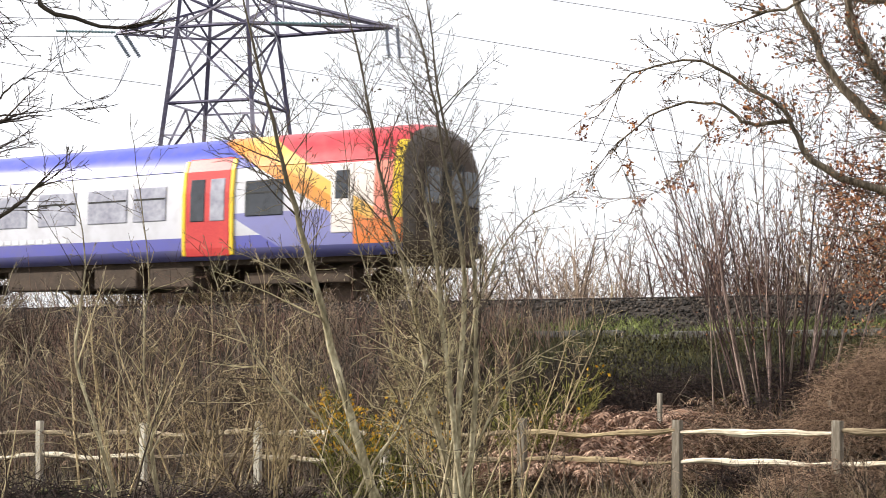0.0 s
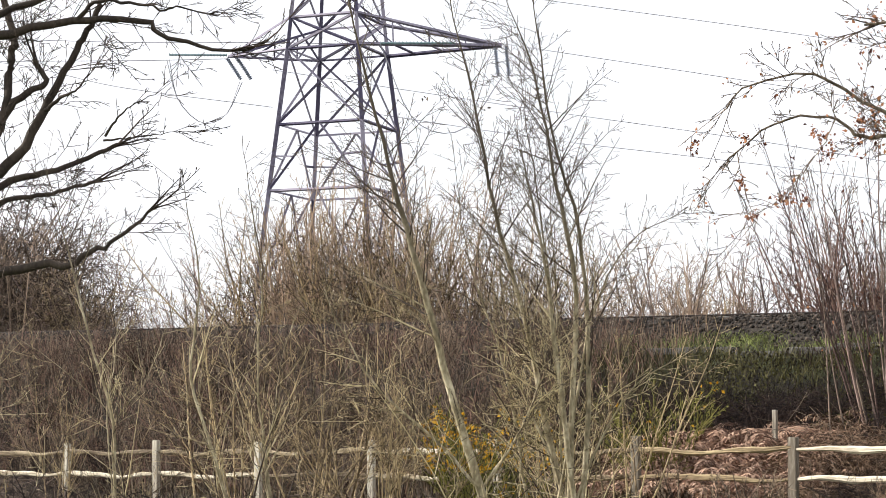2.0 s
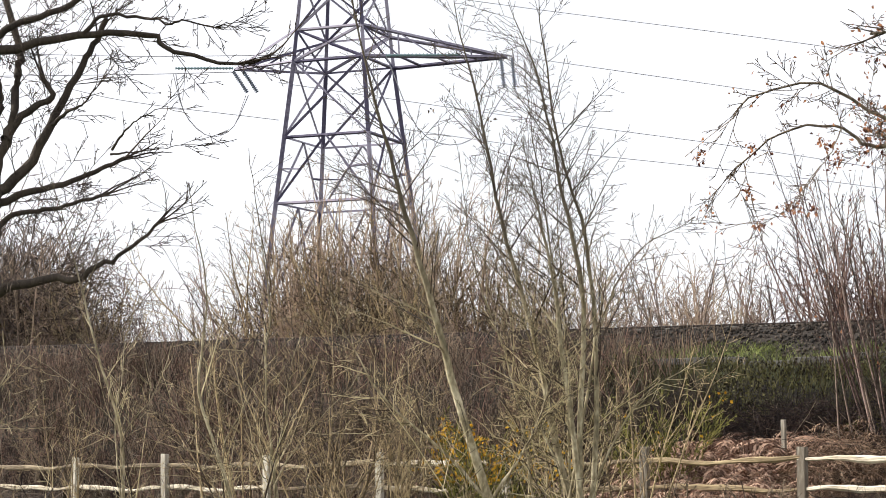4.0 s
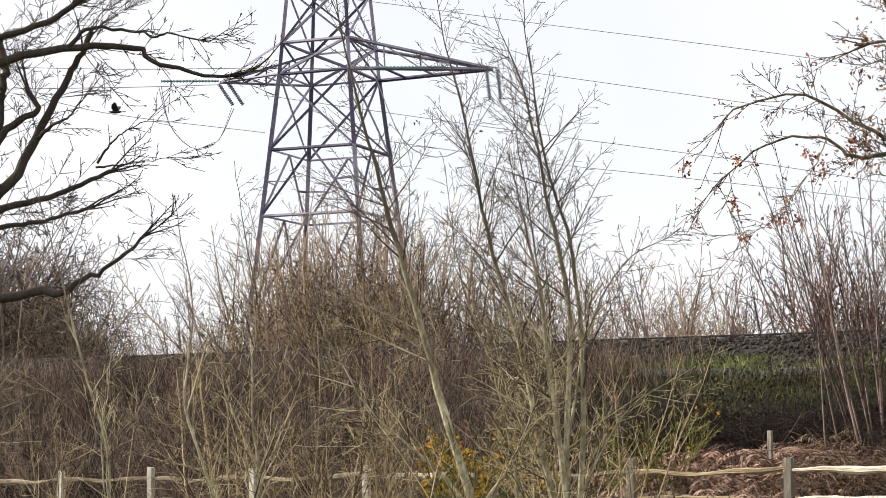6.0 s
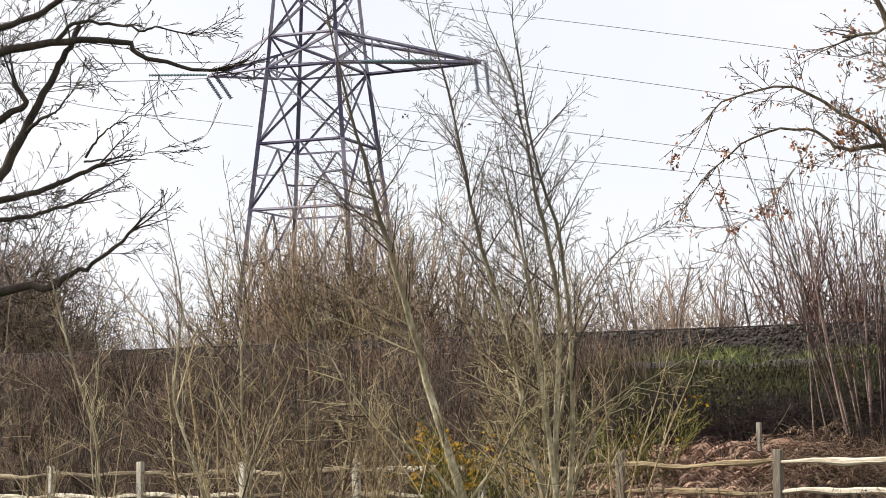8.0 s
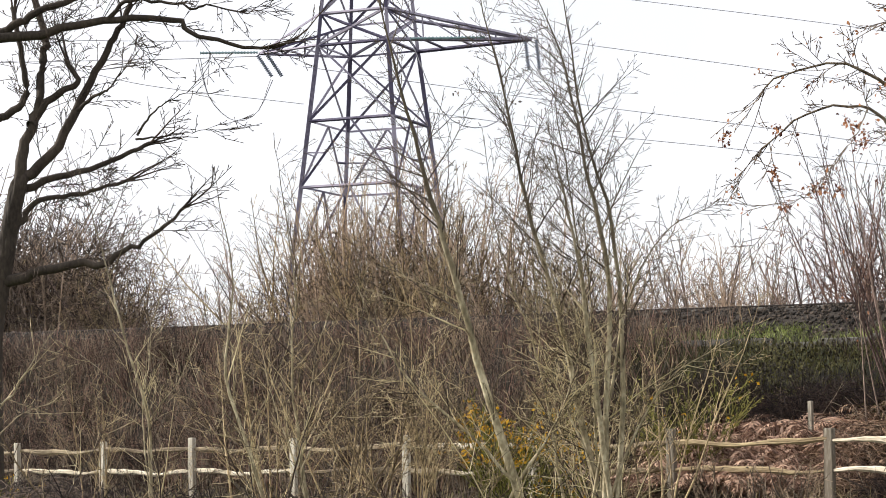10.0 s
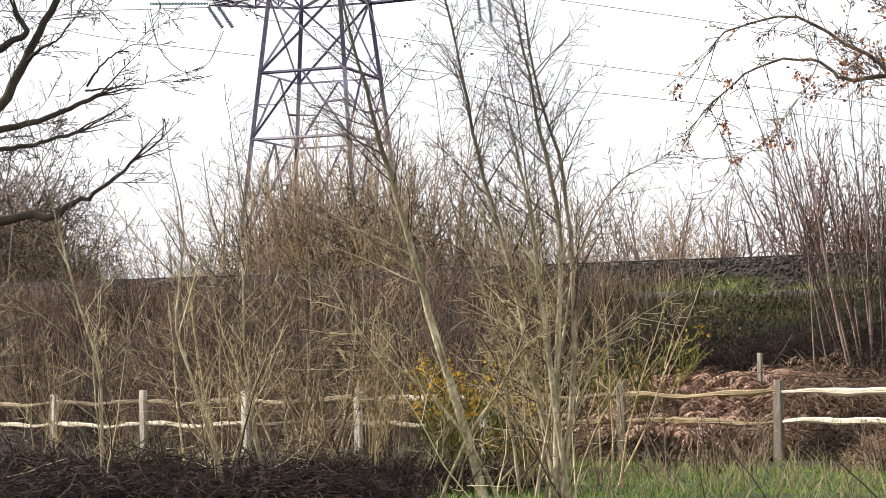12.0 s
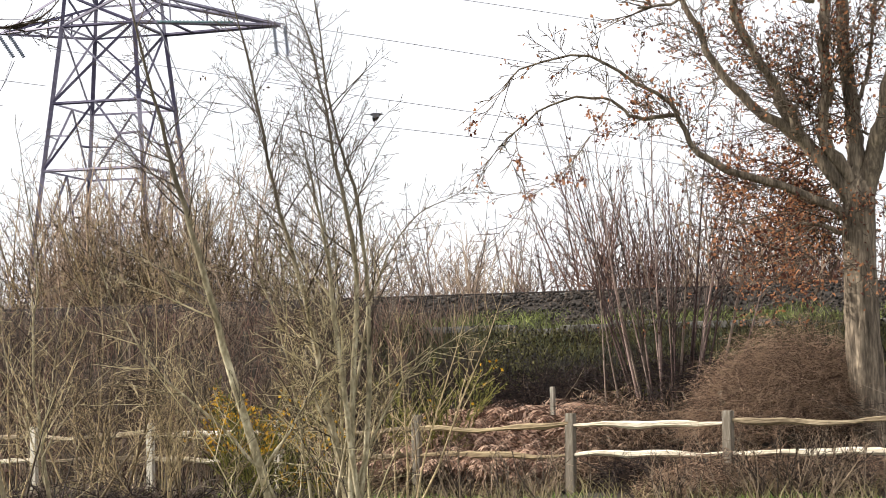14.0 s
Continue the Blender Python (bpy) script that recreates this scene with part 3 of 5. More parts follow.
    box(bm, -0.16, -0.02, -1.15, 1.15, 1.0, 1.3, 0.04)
    part("bumper_panel", bm, cab_shade, end)
    bm = bmesh.new()
    box(bm, -0.62, 0.1, -0.14, 0.14, 0.72, 1.0, 0.03)
    part("coupler", bm, iron, train)
    # sides
    for side in (-1, 1):
        def strip(name, x0, x1, z0, z1, mat, out=0.012, depth=0.06, parent=train, bev=0.02):
            bm = bmesh.new()
            y0 = 1.41 - depth
            box(bm, x0, x1, y0, 1.415 + out, z0, z1, bev)
            for zc in (1.25, 1.9, 2.5, 2.75, 3.0, 3.16):
                if z0 < zc < z1:
                    bmesh.ops.bisect_plane(bm, geom=[*bm.verts, *bm.edges, *bm.faces], plane_co=(0, 0, zc), plane_no=(0, 0, 1))
            for q in bm.verts:
                q.co.y -= 1.41 - float(np.interp(q.co.z, [z for y, z in half], [y for y, z in half]))
                q.co.y *= side
            if side < 0:
                bmesh.ops.reverse_faces(bm, faces=bm.faces)
            return part(name, bm, mat, parent)
        for xd in (5.65, 14.4):
            door = strip("passenger_door", xd - 0.66, xd + 0.66, 1.06, 3.30, red, 0.030)
            for e in (-0.78, 0.66):
                strip("door_edge", xd + e, xd + e + 0.12, 1.08, 3.27, dyel, 0.034, parent=door)
            for e in (-0.52, 0.08):
                strip("door_window", xd + e, xd + e + 0.44, 1.85, 2.82, pale if e < 0 else glass, 0.042, parent=door)
            strip("door_seam", xd - 0.015, xd + 0.015, 1.1, 3.0, rubber, 0.028, parent=door, bev=0.004)
        for x0, x1, mat in ((3.45, 4.55, glass), (6.95, 8.0, pale), (8.2, 9.5, pale), (9.9, 11.2, pale), (11.6, 12.9, pale), (15.2, 16.5, glass), (16.9, 18.6, pale)):
            w = strip("side_window", x0, x1, 1.92, 2.72, mat, 0.014)
            strip("hopper_bar", x0 + 0.02, x1 - 0.02, 2.42, 2.46, rubber, 0.022, parent=w, bev=0.004)
        cd = strip("cab_door", 1.5, 2.1, 1.47, 2.98, shade("cab_door_white", (0.70, 0.62, 0.58), (0.82, 0.78, 0.75), 0.4, 2, 20, 0.0), 0.012)
        strip("door_window", 1.61, 1.99, 2.2, 2.82, glass, 0.024, parent=cd)
        for i in range(9):
            strip("lettering_bar", 10.2 + i * 0.28, 10.2 + i * 0.28 + 0.20, 1.52, 1.62, lettering, 0.006, bev=0.0)
        strip("gutter", 0.6, 19.6, 3.03, 3.05, paint, 0.018, bev=0.004)
    # underframe
    bm = bmesh.new()
    box(bm, 0.3, 19.6, -1.2, 1.2, 0.86, 1.0, 0.02)
    part("underframe", bm, iron, train)
    for x0, x1 in ((6.2, 7.6), (8.0, 9.4), (9.8, 12.4)):
        for side in (-1, 1):
            bm = bmesh.new()
            box(bm, x0, x1, min(side * 0.7, side * 1.25), max(side * 0.7, side * 1.25), 0.38, 0.87, 0.04)
            part("equipment_box", bm, iron, train)
    for xb in (3.3, 16.5):
        bm = bmesh.new()
        for side in (-1, 1):
            box(bm, xb - 1.5, xb + 1.5, side * 1.02 - 0.07, side * 1.02 + 0.07, 0.42, 0.68, 0.03)
        box(bm, xb - 0.25, xb + 0.25, -1.05, 1.05, 0.5, 0.86, 0.03)
        bogie = part("bogie", bm, iron, train)
        for xw in (xb - 1.1, xb + 1.1):
            bm = bmesh.new()
            for side in (-1, 1):
                bmesh.ops.create_cone(bm, cap_ends=True, segments=28, radius1=0.42, radius2=0.42, depth=0.12, matrix=pose(xw, side * 0.72, 0.42, 90, 0, 0))
            bmesh.ops.create_cone(bm, cap_ends=True, segments=12, radius1=0.08, radius2=0.08, depth=2.0, matrix=pose(xw, 0, 0.42, 90, 0, 0))
            part("wheelset", bm, iron, bogie)
    return train


TRAIN = make_train()


# ---- pylon ----
def make_pylon():
    """A lattice tension tower seen corner-on."""
    cx, cy, zb = [(-9.43, 80.0, 8.58)][0][0], 80.0, 0.0
    tower = empty("electricity_pylon", (cx, cy, 0.6))
    tagged(tower, "grey steel lattice electricity pylon beyond the railway", "pylon")
    ang = math.atan2(-0.30, 0.954)
    ax, ay = Vector((math.cos(ang), math.sin(ang), 0)), Vector((-math.sin(ang), math.cos(ang), 0))

    TIP_R = Vector([(-2.14, 77.9, 16.4)][0]) - tower.location
    TIP_L = Vector([(-14.53, 81.5, 16.76)][0]) - tower.location

    def width(z):
        return 1.66 + (16.6 - z) * 0.096 if z < 16.6 else max(0.62, 1.66 - (z - 16.6) * 0.075)

    def corner(i, z):
        a, c = ((1, -1), (1, 1), (-1, 1), (-1, -1))[i % 4]
        return ax * (a * width(z)) + ay * (c * width(z)) + Vector((0, 0, z - 0.6))

    def bar(name, p, q, w, parent=tower):
        d = (q - p)
        u = side_of(random.Random(7), d.normalized())
        v = d.normalized().cross(u)
        bm = bmesh.new()
        k = [(-w, -w), (w, -w), (w, -w * 0.7), (-w * 0.7, -w * 0.7), (-w * 0.7, w), (-w, w)]
        r0 = [bm.verts.new(p + u * a + v * c) for a, c in k]
        r1 = [bm.verts.new(q + u * a + v * c) for a, c in k]
        for i in range(6):
            bm.faces.new((r0[i], r0[(i + 1) % 6], r1[(i + 1) % 6], r1[i]))
        bm.faces.new(r0)
        bm.faces.new(list(reversed(r1)))
        return part(name, bm, STEEL, parent)

    levels = [0.6, 5.6, 10.35, 13.25, 16.6, 18.0, 20.4, 22.6, 25.0]
    for i in range(4):
        for z0, z1 in zip(levels, levels[1:]):
            bar("leg", corner(i, z0), corner(i, z1), 0.095 if z0 < 15 else 0.08)
        for z0, z1 in zip(levels, levels[1:]):
            a0, b0, a1, b1 = corner(i, z0), corner(i + 1, z0), corner(i, z1), corner(i + 1, z1)
            m1 = (a1 + b1) / 2
            if z0 < 13.0:
                bar("brace", a0, m1, 0.05)
                bar("brace", b0, m1, 0.05)
                bar("brace", a0.lerp(m1, 0.5), a0.lerp(a1, 0.52), 0.035)
                bar("brace", b0.lerp(m1, 0.5), b0.lerp(b1, 0.52), 0.035)
            else:
                bar("brace", a0, b1, 0.05)
                bar("brace", b0, a1, 0.05)
            if z0 in (10.35, 13.25, 16.6, 18.0):
                bar("girt", a0, b0, 0.05)
    # cross-arms
    for tip, z0, z1, side in ((TIP_R, 16.6, 18.0, 1), (TIP_L, 16.6, 18.0, -1), (ax * 5.2 + Vector((0, 0, 22.3)), 22.6, 24.6, 1), (ax * -4.6 + Vector((0, 0, 22.3)), 22.6, 24.6, -1)):
        ends = (0, 1) if side > 0 else (2, 3)
        low = [corner(e, z0) for e in ends]
        high = [corner(e, z1) for e in ends]
        for p in low:
            bar("arm_chord", p, tip, 0.06)
        for p in high:
            bar("arm_tie", p, tip, 0.055)
        for f in (0.25, 0.5, 0.75):
            bar("arm_lacing", low[0].lerp(tip, f), low[1].lerp(tip, f), 0.04)
            bar("arm_lacing", low[0].lerp(tip, f), high[0].lerp(tip, f), 0.035)
            bar("arm_lacing", low[0].lerp(tip, f), high[0].lerp(tip, max(0, f - 0.25)), 0.035)
    for i in range(4):
        q = corner(i, 0.6)
        bm = bmesh.new()
        box(bm, q.x - 0.5, q.x + 0.5, q.y - 0.5, q.y + 0.5, -0.6, 0.2, 0.06)
        part("footing", bm, CONCRETE, tower)

    def string(name, p, q, mat, r=0.10, n=12):
        T = Tubes()
        T.add([p.lerp(q, k / (2 * n)) for k in range(2 * n + 1)], [r * (0.35 if k % 2 else 1.0) for k in range(2 * n + 1)])
        T.mesh(name, mat, tower)

    tr = TIP_R - Vector((0.1, 0, 0.05))
    tl = TIP_L - Vector((-0.1, 0, 0.05))
    for off in (-0.18, 0.28):
        string("insulator_string", tr + Vector((off, 0, 0)), tr + Vector((off + 0.12, 0, -1.25)), DARK_INS)
        string("insulator_string", tl + Vector((off, 0, 0)), tl + Vector((off + 0.62, 0, -0.95)), DARK_INS)
    string("tension_insulator", tr + Vector((-1.9, -0.4, 0.12)), tr + Vector((-5.0, -1.0, 0.05)), GLASS_INS, 0.08, 20)
    string("tension_insulator", tl + Vector((-0.2, 0, 0.15)), tl + Vector((-2.6, -1.0, 0.02)), GLASS_INS, 0.07, 18)
    for k in (0, 0.12):
        T = Tubes()
        T.add(smooth_line([tl + Vector((-2.6 - k, -1, -0.2)), tl + Vector((-2.2, -1, -2.0)), tl + Vector((-1.2, -0.6, -3.0)), tl + Vector((-0.2, -0.2, -2.6)), tl + Vector((0.5 - k, 0, -1.1))], 14), [0.018] * 14)
        T.mesh("jumper_loop", WIRE, tower)
    T = Tubes()
    T.add(smooth_line([tr + Vector((-5.0, -1, 0)), tr + Vector((-3.6, -0.8, -3.2)), tr + Vector((-1.6, -0.4, -3.6)), tr + Vector((0.1, 0, -1.3))], 14), [0.022] * 14)
    T.mesh("jumper_loop", WIRE, tower)


make_pylon()


def make_wires():
    spans = [
        [(-29.78, 95.0, 24.97), (-14.61, 95.0, 24.12), (-0.08, 95.0, 21.95), (16.63, 95.0, 19.27), (31.58, 95.0, 16.08)],
        [(-8.95, 95.0, 20.82), (0.18, 95.0, 19.26), (9.74, 95.0, 17.63), (16.55, 95.0, 16.4), (31.46, 95.0, 13.2)],
        [(-42.05, 95.0, 19.76), (-29.73, 95.0, 19.24), (-22.74, 95.0, 17.76), (-14.63, 95.0, 16.57)],
        [(-14.63, 95.0, 18.55), (-8.09, 95.0, 17.45), (0.13, 95.0, 16.09), (9.96, 95.0, 14.54), (20.19, 95.0, 12.69), (34.1, 95.0, 10.0)],
        [(-8.99, 95.0, 16.1), (0.1, 95.0, 14.62), (7.34, 95.0, 13.66), (16.43, 95.0, 12.38), (31.32, 95.0, 9.9)],
        [(-37.55, 79.0, 16.42), (-24.72, 79.0, 16.29), (-18.41, 79.0, 16.22), (-14.16, 79.0, 16.23)],
        [(-39.96, 84.0, 18.87), (-26.3, 84.0, 18.29), (-19.31, 84.0, 17.99), (-12.4, 84.0, 17.86), (-4.52, 84.0, 17.52)],
    ]
    for k in spans:
        T = Tubes()
        T.add(smooth_line(k, 30), [0.017] * 30)
        tagged(T.mesh("power_cable", WIRE), "thin grey overhead power cable strung between pylons", "power cable", "overhead cables", kind="structure")


make_wires()


# ---- split-rail fence ----
def make_fence():
    rng = random.Random(11)
    fence = empty("split_rail_fence", spot(12.5, 0, -0.17))
    tagged(fence, "cleft chestnut post-and-rail fence along the meadow edge", "fence")
    inv = fence.location
    stands = [S_POST + i * 2.62 + (0.17 if i < 0 else 0.0) + rng.uniform(-0.04, 0.04) for i in range(-4, 10)]
    for i, s in enumerate(stands):
        foot = -0.17 - 0.0184 * (s - 12.5)
        bm = bmesh.new()
        w = rng.uniform(0.062, 0.075)
        h = 1.2 + rng.uniform(-0.03, 0.03)
        box(bm, -w, w, -0.045, 0.045, -0.35, h, 0.012)
        for q in bm.verts:
            f = (q.co.z + 0.35) / 1.6
            q.co.x += 0.012 * math.sin(f * 5 + i) + (rng.uniform(-0.006, 0.006))
            q.co.y += rng.uniform(-0.004, 0.004)
        p = part("post", bm, POST_WOOD, fence)
        p.matrix_basis = Matrix.Translation(spot(s, 0, foot) - inv) @ pose(0, 0, 0, rng.uniform(-1.5, 1.5), rng.uniform(-1, 1), math.degrees(math.atan2(ALONG.y, ALONG.x)) + rng.uniform(-6, 6))
        if s == stands[-1]:
            continue
        bay = stands[i + 1] - s
        for z in (0.62, 1.03):
            n = 17
            bm = bmesh.new()
            rows = []
            ph, amp = rng.uniform(0, 6), rng.uniform(0.010, 0.030)
            for k in range(n):
                f = k / (n - 1)
                taper = min(1.0, 0.45 + 3.5 * min(f, 1 - f))
                hh, ww = 0.036 * taper * (1 + 0.22 * math.sin(7 * f + ph) + 0.12 * math.sin(19 * f + 2 * ph)), 0.034 * taper
                off = amp * math.sin(6.0 * f + ph) + 0.012 * math.sin(15 * f + ph * 2) - 0.03 * math.sin(math.pi * f)
                st = -0.06 + f * (bay + 0.12)
                ring = []
                for a, c in ((-0.9, -1.0), (0.1, -1.15), (1.0, -0.55), (0.9, 0.6), (0.1, 1.1), (-0.8, 0.8)):
                    ring.append(bm.verts.new((st, a * ww + rng.uniform(-0.003, 0.003), c * hh + off + rng.uniform(-0.008, 0.008))))
                rows.append(ring)
            for a, c in zip(rows, rows[1:]):
                for j in range(6):
                    bm.faces.new((a[j], a[(j + 1) % 6], c[(j + 1) % 6], c[j]))
            bm.faces.new(list(reversed(rows[0])))
            bm.faces.new(rows[-1])
            bmesh.ops.recalc_face_normals(bm, faces=bm.faces)
            r = part("rail", bm, OLD_RAIL if i == 4 else RAIL_WOOD, fence)
            r.matrix_basis = Matrix.Translation(spot(s, 0.0, foot + z) - inv) @ pose(0, 0, 0, 0, 1.05 + rng.uniform(-0.4, 0.4), math.degrees(math.atan2(ALONG.y, ALONG.x)))


S_POST = 12.50
make_fence()


def make_mesh_fence():
    """The railway's own sagging wire fence on the foot of the bank."""
    rng = random.Random(12)
    f = empty("wire_mesh_fence", spot(9, 1.7, 0))
    tagged(f, "sagging rusty wire mesh fence on short timber stakes", "wire fence")
    n = 5
    tops = []
    for i in range(n):
        s = 13.68 - i * 2.9
        z = float(land(s, 1.7))
        bm = bmesh.new()
        box(bm, -0.035, 0.035, -0.035, 0.035, -0.3, 1.15 - 0.12 * i, 0.01)
        p = part("stake", bm, POST_WOOD, f)
        p.matrix_basis = Matrix.Translation(spot(s, 1.7, z) - f.location) @ pose(0, 0, 0, rng.uniform(-4, 4), rng.uniform(-3, 3), rng.uniform(0, 90))
        tops.append((s, z))
    T = Tubes()
    for (a, za), (c, zc) in zip(tops, tops[1:]):
        for h in (0.1, 0.5, 0.85):
            T.add([spot(a + (c - a) * k / 5, 1.66, za + (zc - za) * k / 5 + h - 0.10 * math.sin(math.pi * k / 5)) - f.location for k in range(6)], [0.0035] * 6)
        for k in range(20):
            s = a - 0.145 * k
            z = za + (zc - za) * k / 20 - 0.10 * math.sin(math.pi * k / 20)
            T.add([spot(s, 1.66, z + 0.1) - f.location, spot(s + 0.5, 1.66, z + 0.48) - f.location, spot(s, 1.66, z + 0.85) - f.location], [0.0022] * 3)
            T.add([spot(s + 0.5, 1.66, z + 0.1) - f.location, spot(s, 1.66, z + 0.48) - f.location, spot(s + 0.5, 1.66, z + 0.85) - f.location], [0.0022] * 3)
    T.mesh("wire_netting", RAIL_STEEL, f)


make_mesh_fence()


# ---- young sallows in the meadow ----
def sallow(seed, stems, label, thick=0.036, per=5.0, levels=3, loose=6, mains=1, leaves=()):
    """A many-stemmed young tree: stems are knots of their centre lines from the ground up."""
    rng = random.Random(seed)
    base = Vector(stems[0][0])
    gz = on_land(base.x, base.y)
    tree = empty("sallow_tree", (base.x, base.y, gz))
    tagged(tree, label, "tree", "young trees in the meadow")
    twigs = Tubes()
    for i, knots in enumerate(stems):
        k = [Vector(p) for p in knots]
        foot = k[0].copy()
        if foot.z > gz:
            d = (k[0] - k[1]).normalized()
            drop = foot.z - gz + 0.1
            foot = foot + Vector((d.x * drop * 0.8, d.y, -drop))
            k = [foot] + k
        depth = rng.uniform(-0.5, 0.5)
        top = k[-1].z - gz
        for q in k:
            q.y += depth * (q.z - gz) / max(1, top)
        line = [q - tree.location for q in smooth_line(k, 22)]
        for q in line[2:]:
            q += Vector((rng.gauss(0, 0.007), rng.gauss(0, 0.007), 0))
        r0 = thick * (1.0 if i < mains else 0.42) * (0.9 + 0.2 * rng.random())
        radii = [max(0.004, r0 * (1 - 0.93 * (j / 21) ** 0.88) * rng.uniform(0.94, 1.06)) for j in range(22)]
        wood = Tubes()
        wood.add(line, radii)
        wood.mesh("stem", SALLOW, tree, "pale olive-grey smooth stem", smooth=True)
        length = sum((a - c).length for a, c in zip(line, line[1:]))
        along(twigs, rng, line, radii, length, levels, per, 0.82, 0.02, 0.085, 0.0027, None, 0.45, 0.26 if i < mains else 0.34, 1.5 if i < mains else 1.0)
    for _ in range(loose):
        d = Vector((rng.gauss(0, 0.45), rng.gauss(0, 0.4), 1.0))
        spray(twigs, rng, Vector((rng.gauss(0, 0.3), rng.gauss(0, 0.3), 0)), d, rng.uniform(1.0, 2.6), 0.012, 2, 5.5, 0.8, 0.02, 0.14, 0.0027)
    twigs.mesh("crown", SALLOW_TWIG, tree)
    if leaves:
        spots = [Vector(p) - tree.location + Vector((rng.gauss(0, 0.015), rng.gauss(0, 0.015), rng.gauss(0, 0.015))) for p in leaves for _ in range(4)]
        leaf_cloud("leaves", rng, spots, 0.06, DARK_LEAF, tree, "last dark withered leaves", 0.7)
    return tree


sallow(21, [
    [(-0.81, 20.0, 0.64), (-1.12, 20.0, 1.66), (-1.31, 20.0, 2.44), (-1.5, 20.0, 3.1), (-1.64, 20.0, 3.59), (-1.76, 20.0, 4.09), (-1.89, 20.0, 4.59), (-2.05, 20.0, 5.22), (-2.2, 20.0, 5.98), (-2.29, 20.0, 6.49)],
    [(-0.81, 20.0, 0.59), (-1.25, 20.0, 1.14), (-1.86, 20.0, 1.68), (-2.22, 20.0, 2.24), (-2.42, 20.0, 2.66), (-2.56, 20.0, 3.17)],
    [(-0.81, 20.0, 0.62), (-0.46, 20.0, 1.13), (-0.24, 20.0, 1.61), (-0.11, 20.0, 2.1), (-0.01, 20.0, 2.58)],
], "leaning young sallow tree with bare pale olive stems", 0.060, 8.0, loose=3)
sallow(22, [
    [(0.04, 20.6, 0.6), (-0.11, 20.6, 1.28), (-0.19, 20.6, 1.78), (-0.31, 20.6, 2.36), (-0.5, 20.6, 3.06), (-0.64, 20.6, 3.63), (-0.74, 20.6, 4.14), (-0.85, 20.6, 4.79), (-0.98, 20.6, 5.37), (-1.14, 20.6, 6.02), (-1.23, 20.6, 6.61)],
    [(0.04, 20.6, 0.6), (-0.12, 20.6, 1.11), (-0.4, 20.6, 1.74), (-0.55, 20.6, 2.24), (-0.64, 20.6, 2.75)],
], "tall young sallow tree with bare greenish-grey stems", 0.050, 8.0, loose=3, leaves=[(-1.43, 20.6, 5.0), (-0.76, 20.6, 4.88)])
sallow(23, [
    [(0.27, 20.3, 0.61), (0.34, 20.3, 1.11), (0.37, 20.3, 2.14), (0.33, 20.3, 2.97), (0.26, 20.3, 3.59), (0.09, 20.3, 4.22), (-0.05, 20.3, 4.85), (-0.12, 20.3, 5.42), (-0.19, 20.3, 6.0), (-0.21, 20.3, 6.51)],
    [(0.15, 20.3, 0.61), (0.18, 20.3, 1.53), (0.24, 20.3, 2.76), (0.11, 20.3, 3.59), (0.02, 20.3, 4.03), (-0.07, 20.3, 4.6), (-0.22, 20.3, 5.3), (-0.37, 20.3, 5.75), (-0.55, 20.3, 6.2)],
    [(0.18, 20.3, 0.61), (-0.01, 20.3, 2.23), (-0.05, 20.3, 2.77), (-0.2, 20.3, 3.6), (-0.3, 20.3, 4.1), (-0.41, 20.3, 4.61)],
    [(0.24, 20.3, 0.61), (0.59, 20.3, 1.36), (0.9, 20.3, 1.78), (1.31, 20.3, 2.02), (1.58, 20.3, 2.08)],
    [(0.32, 20.3, 2.1), (0.44, 20.3, 2.59), (0.62, 20.3, 3.02), (0.93, 20.3, 3.42), (1.28, 20.3, 3.6), (1.5, 20.3, 3.73)],
], "clump of young sallow stems, bare and lichen-pale", 0.044, 7.0, loose=4, mains=3)
sallow(28, [
    [(0.06, 20.9, 0.6), (0.02, 20.9, 2.1), (-0.14, 20.9, 3.6), (-0.28, 20.9, 4.6), (-0.38, 20.9, 5.5)],
    [(0.12, 20.9, 0.6), (0.07, 20.9, 2.1), (-0.02, 20.9, 3.6), (-0.08, 20.9, 4.7)],
    [(-0.35, 20.9, 0.6), (-0.55, 20.9, 1.9), (-0.98, 20.9, 3.3), (-1.12, 20.9, 4.5)],
], "slim young sallow with thin dark upright stems", 0.026, 8.0, loose=2, mains=3)
sallow(24, [
    [(-5.06, 21.0, 0.61), (-5.09, 21.0, 1.4), (-5.35, 21.0, 2.18), (-5.55, 21.0, 2.96), (-5.72, 21.0, 3.56), (-5.83, 21.0, 3.95), (-5.99, 21.0, 4.42)],
    [(-5.06, 21.0, 0.61), (-5.11, 21.0, 1.4), (-5.48, 21.0, 1.79), (-5.88, 21.0, 2.12), (-6.21, 21.0, 2.32)],
    [(-5.06, 21.0, 0.61), (-5.07, 21.0, 1.33), (-4.75, 21.0, 1.78), (-4.55, 21.0, 2.23), (-4.39, 21.0, 2.69)],
    [(-5.06, 21.0, 0.61), (-5.12, 21.0, 1.4), (-5.05, 21.0, 1.91), (-4.98, 21.0, 2.43), (-4.82, 21.0, 2.95)],
], "small bare sallow with forking yellowish stems", 0.028, 4.8, loose=2)
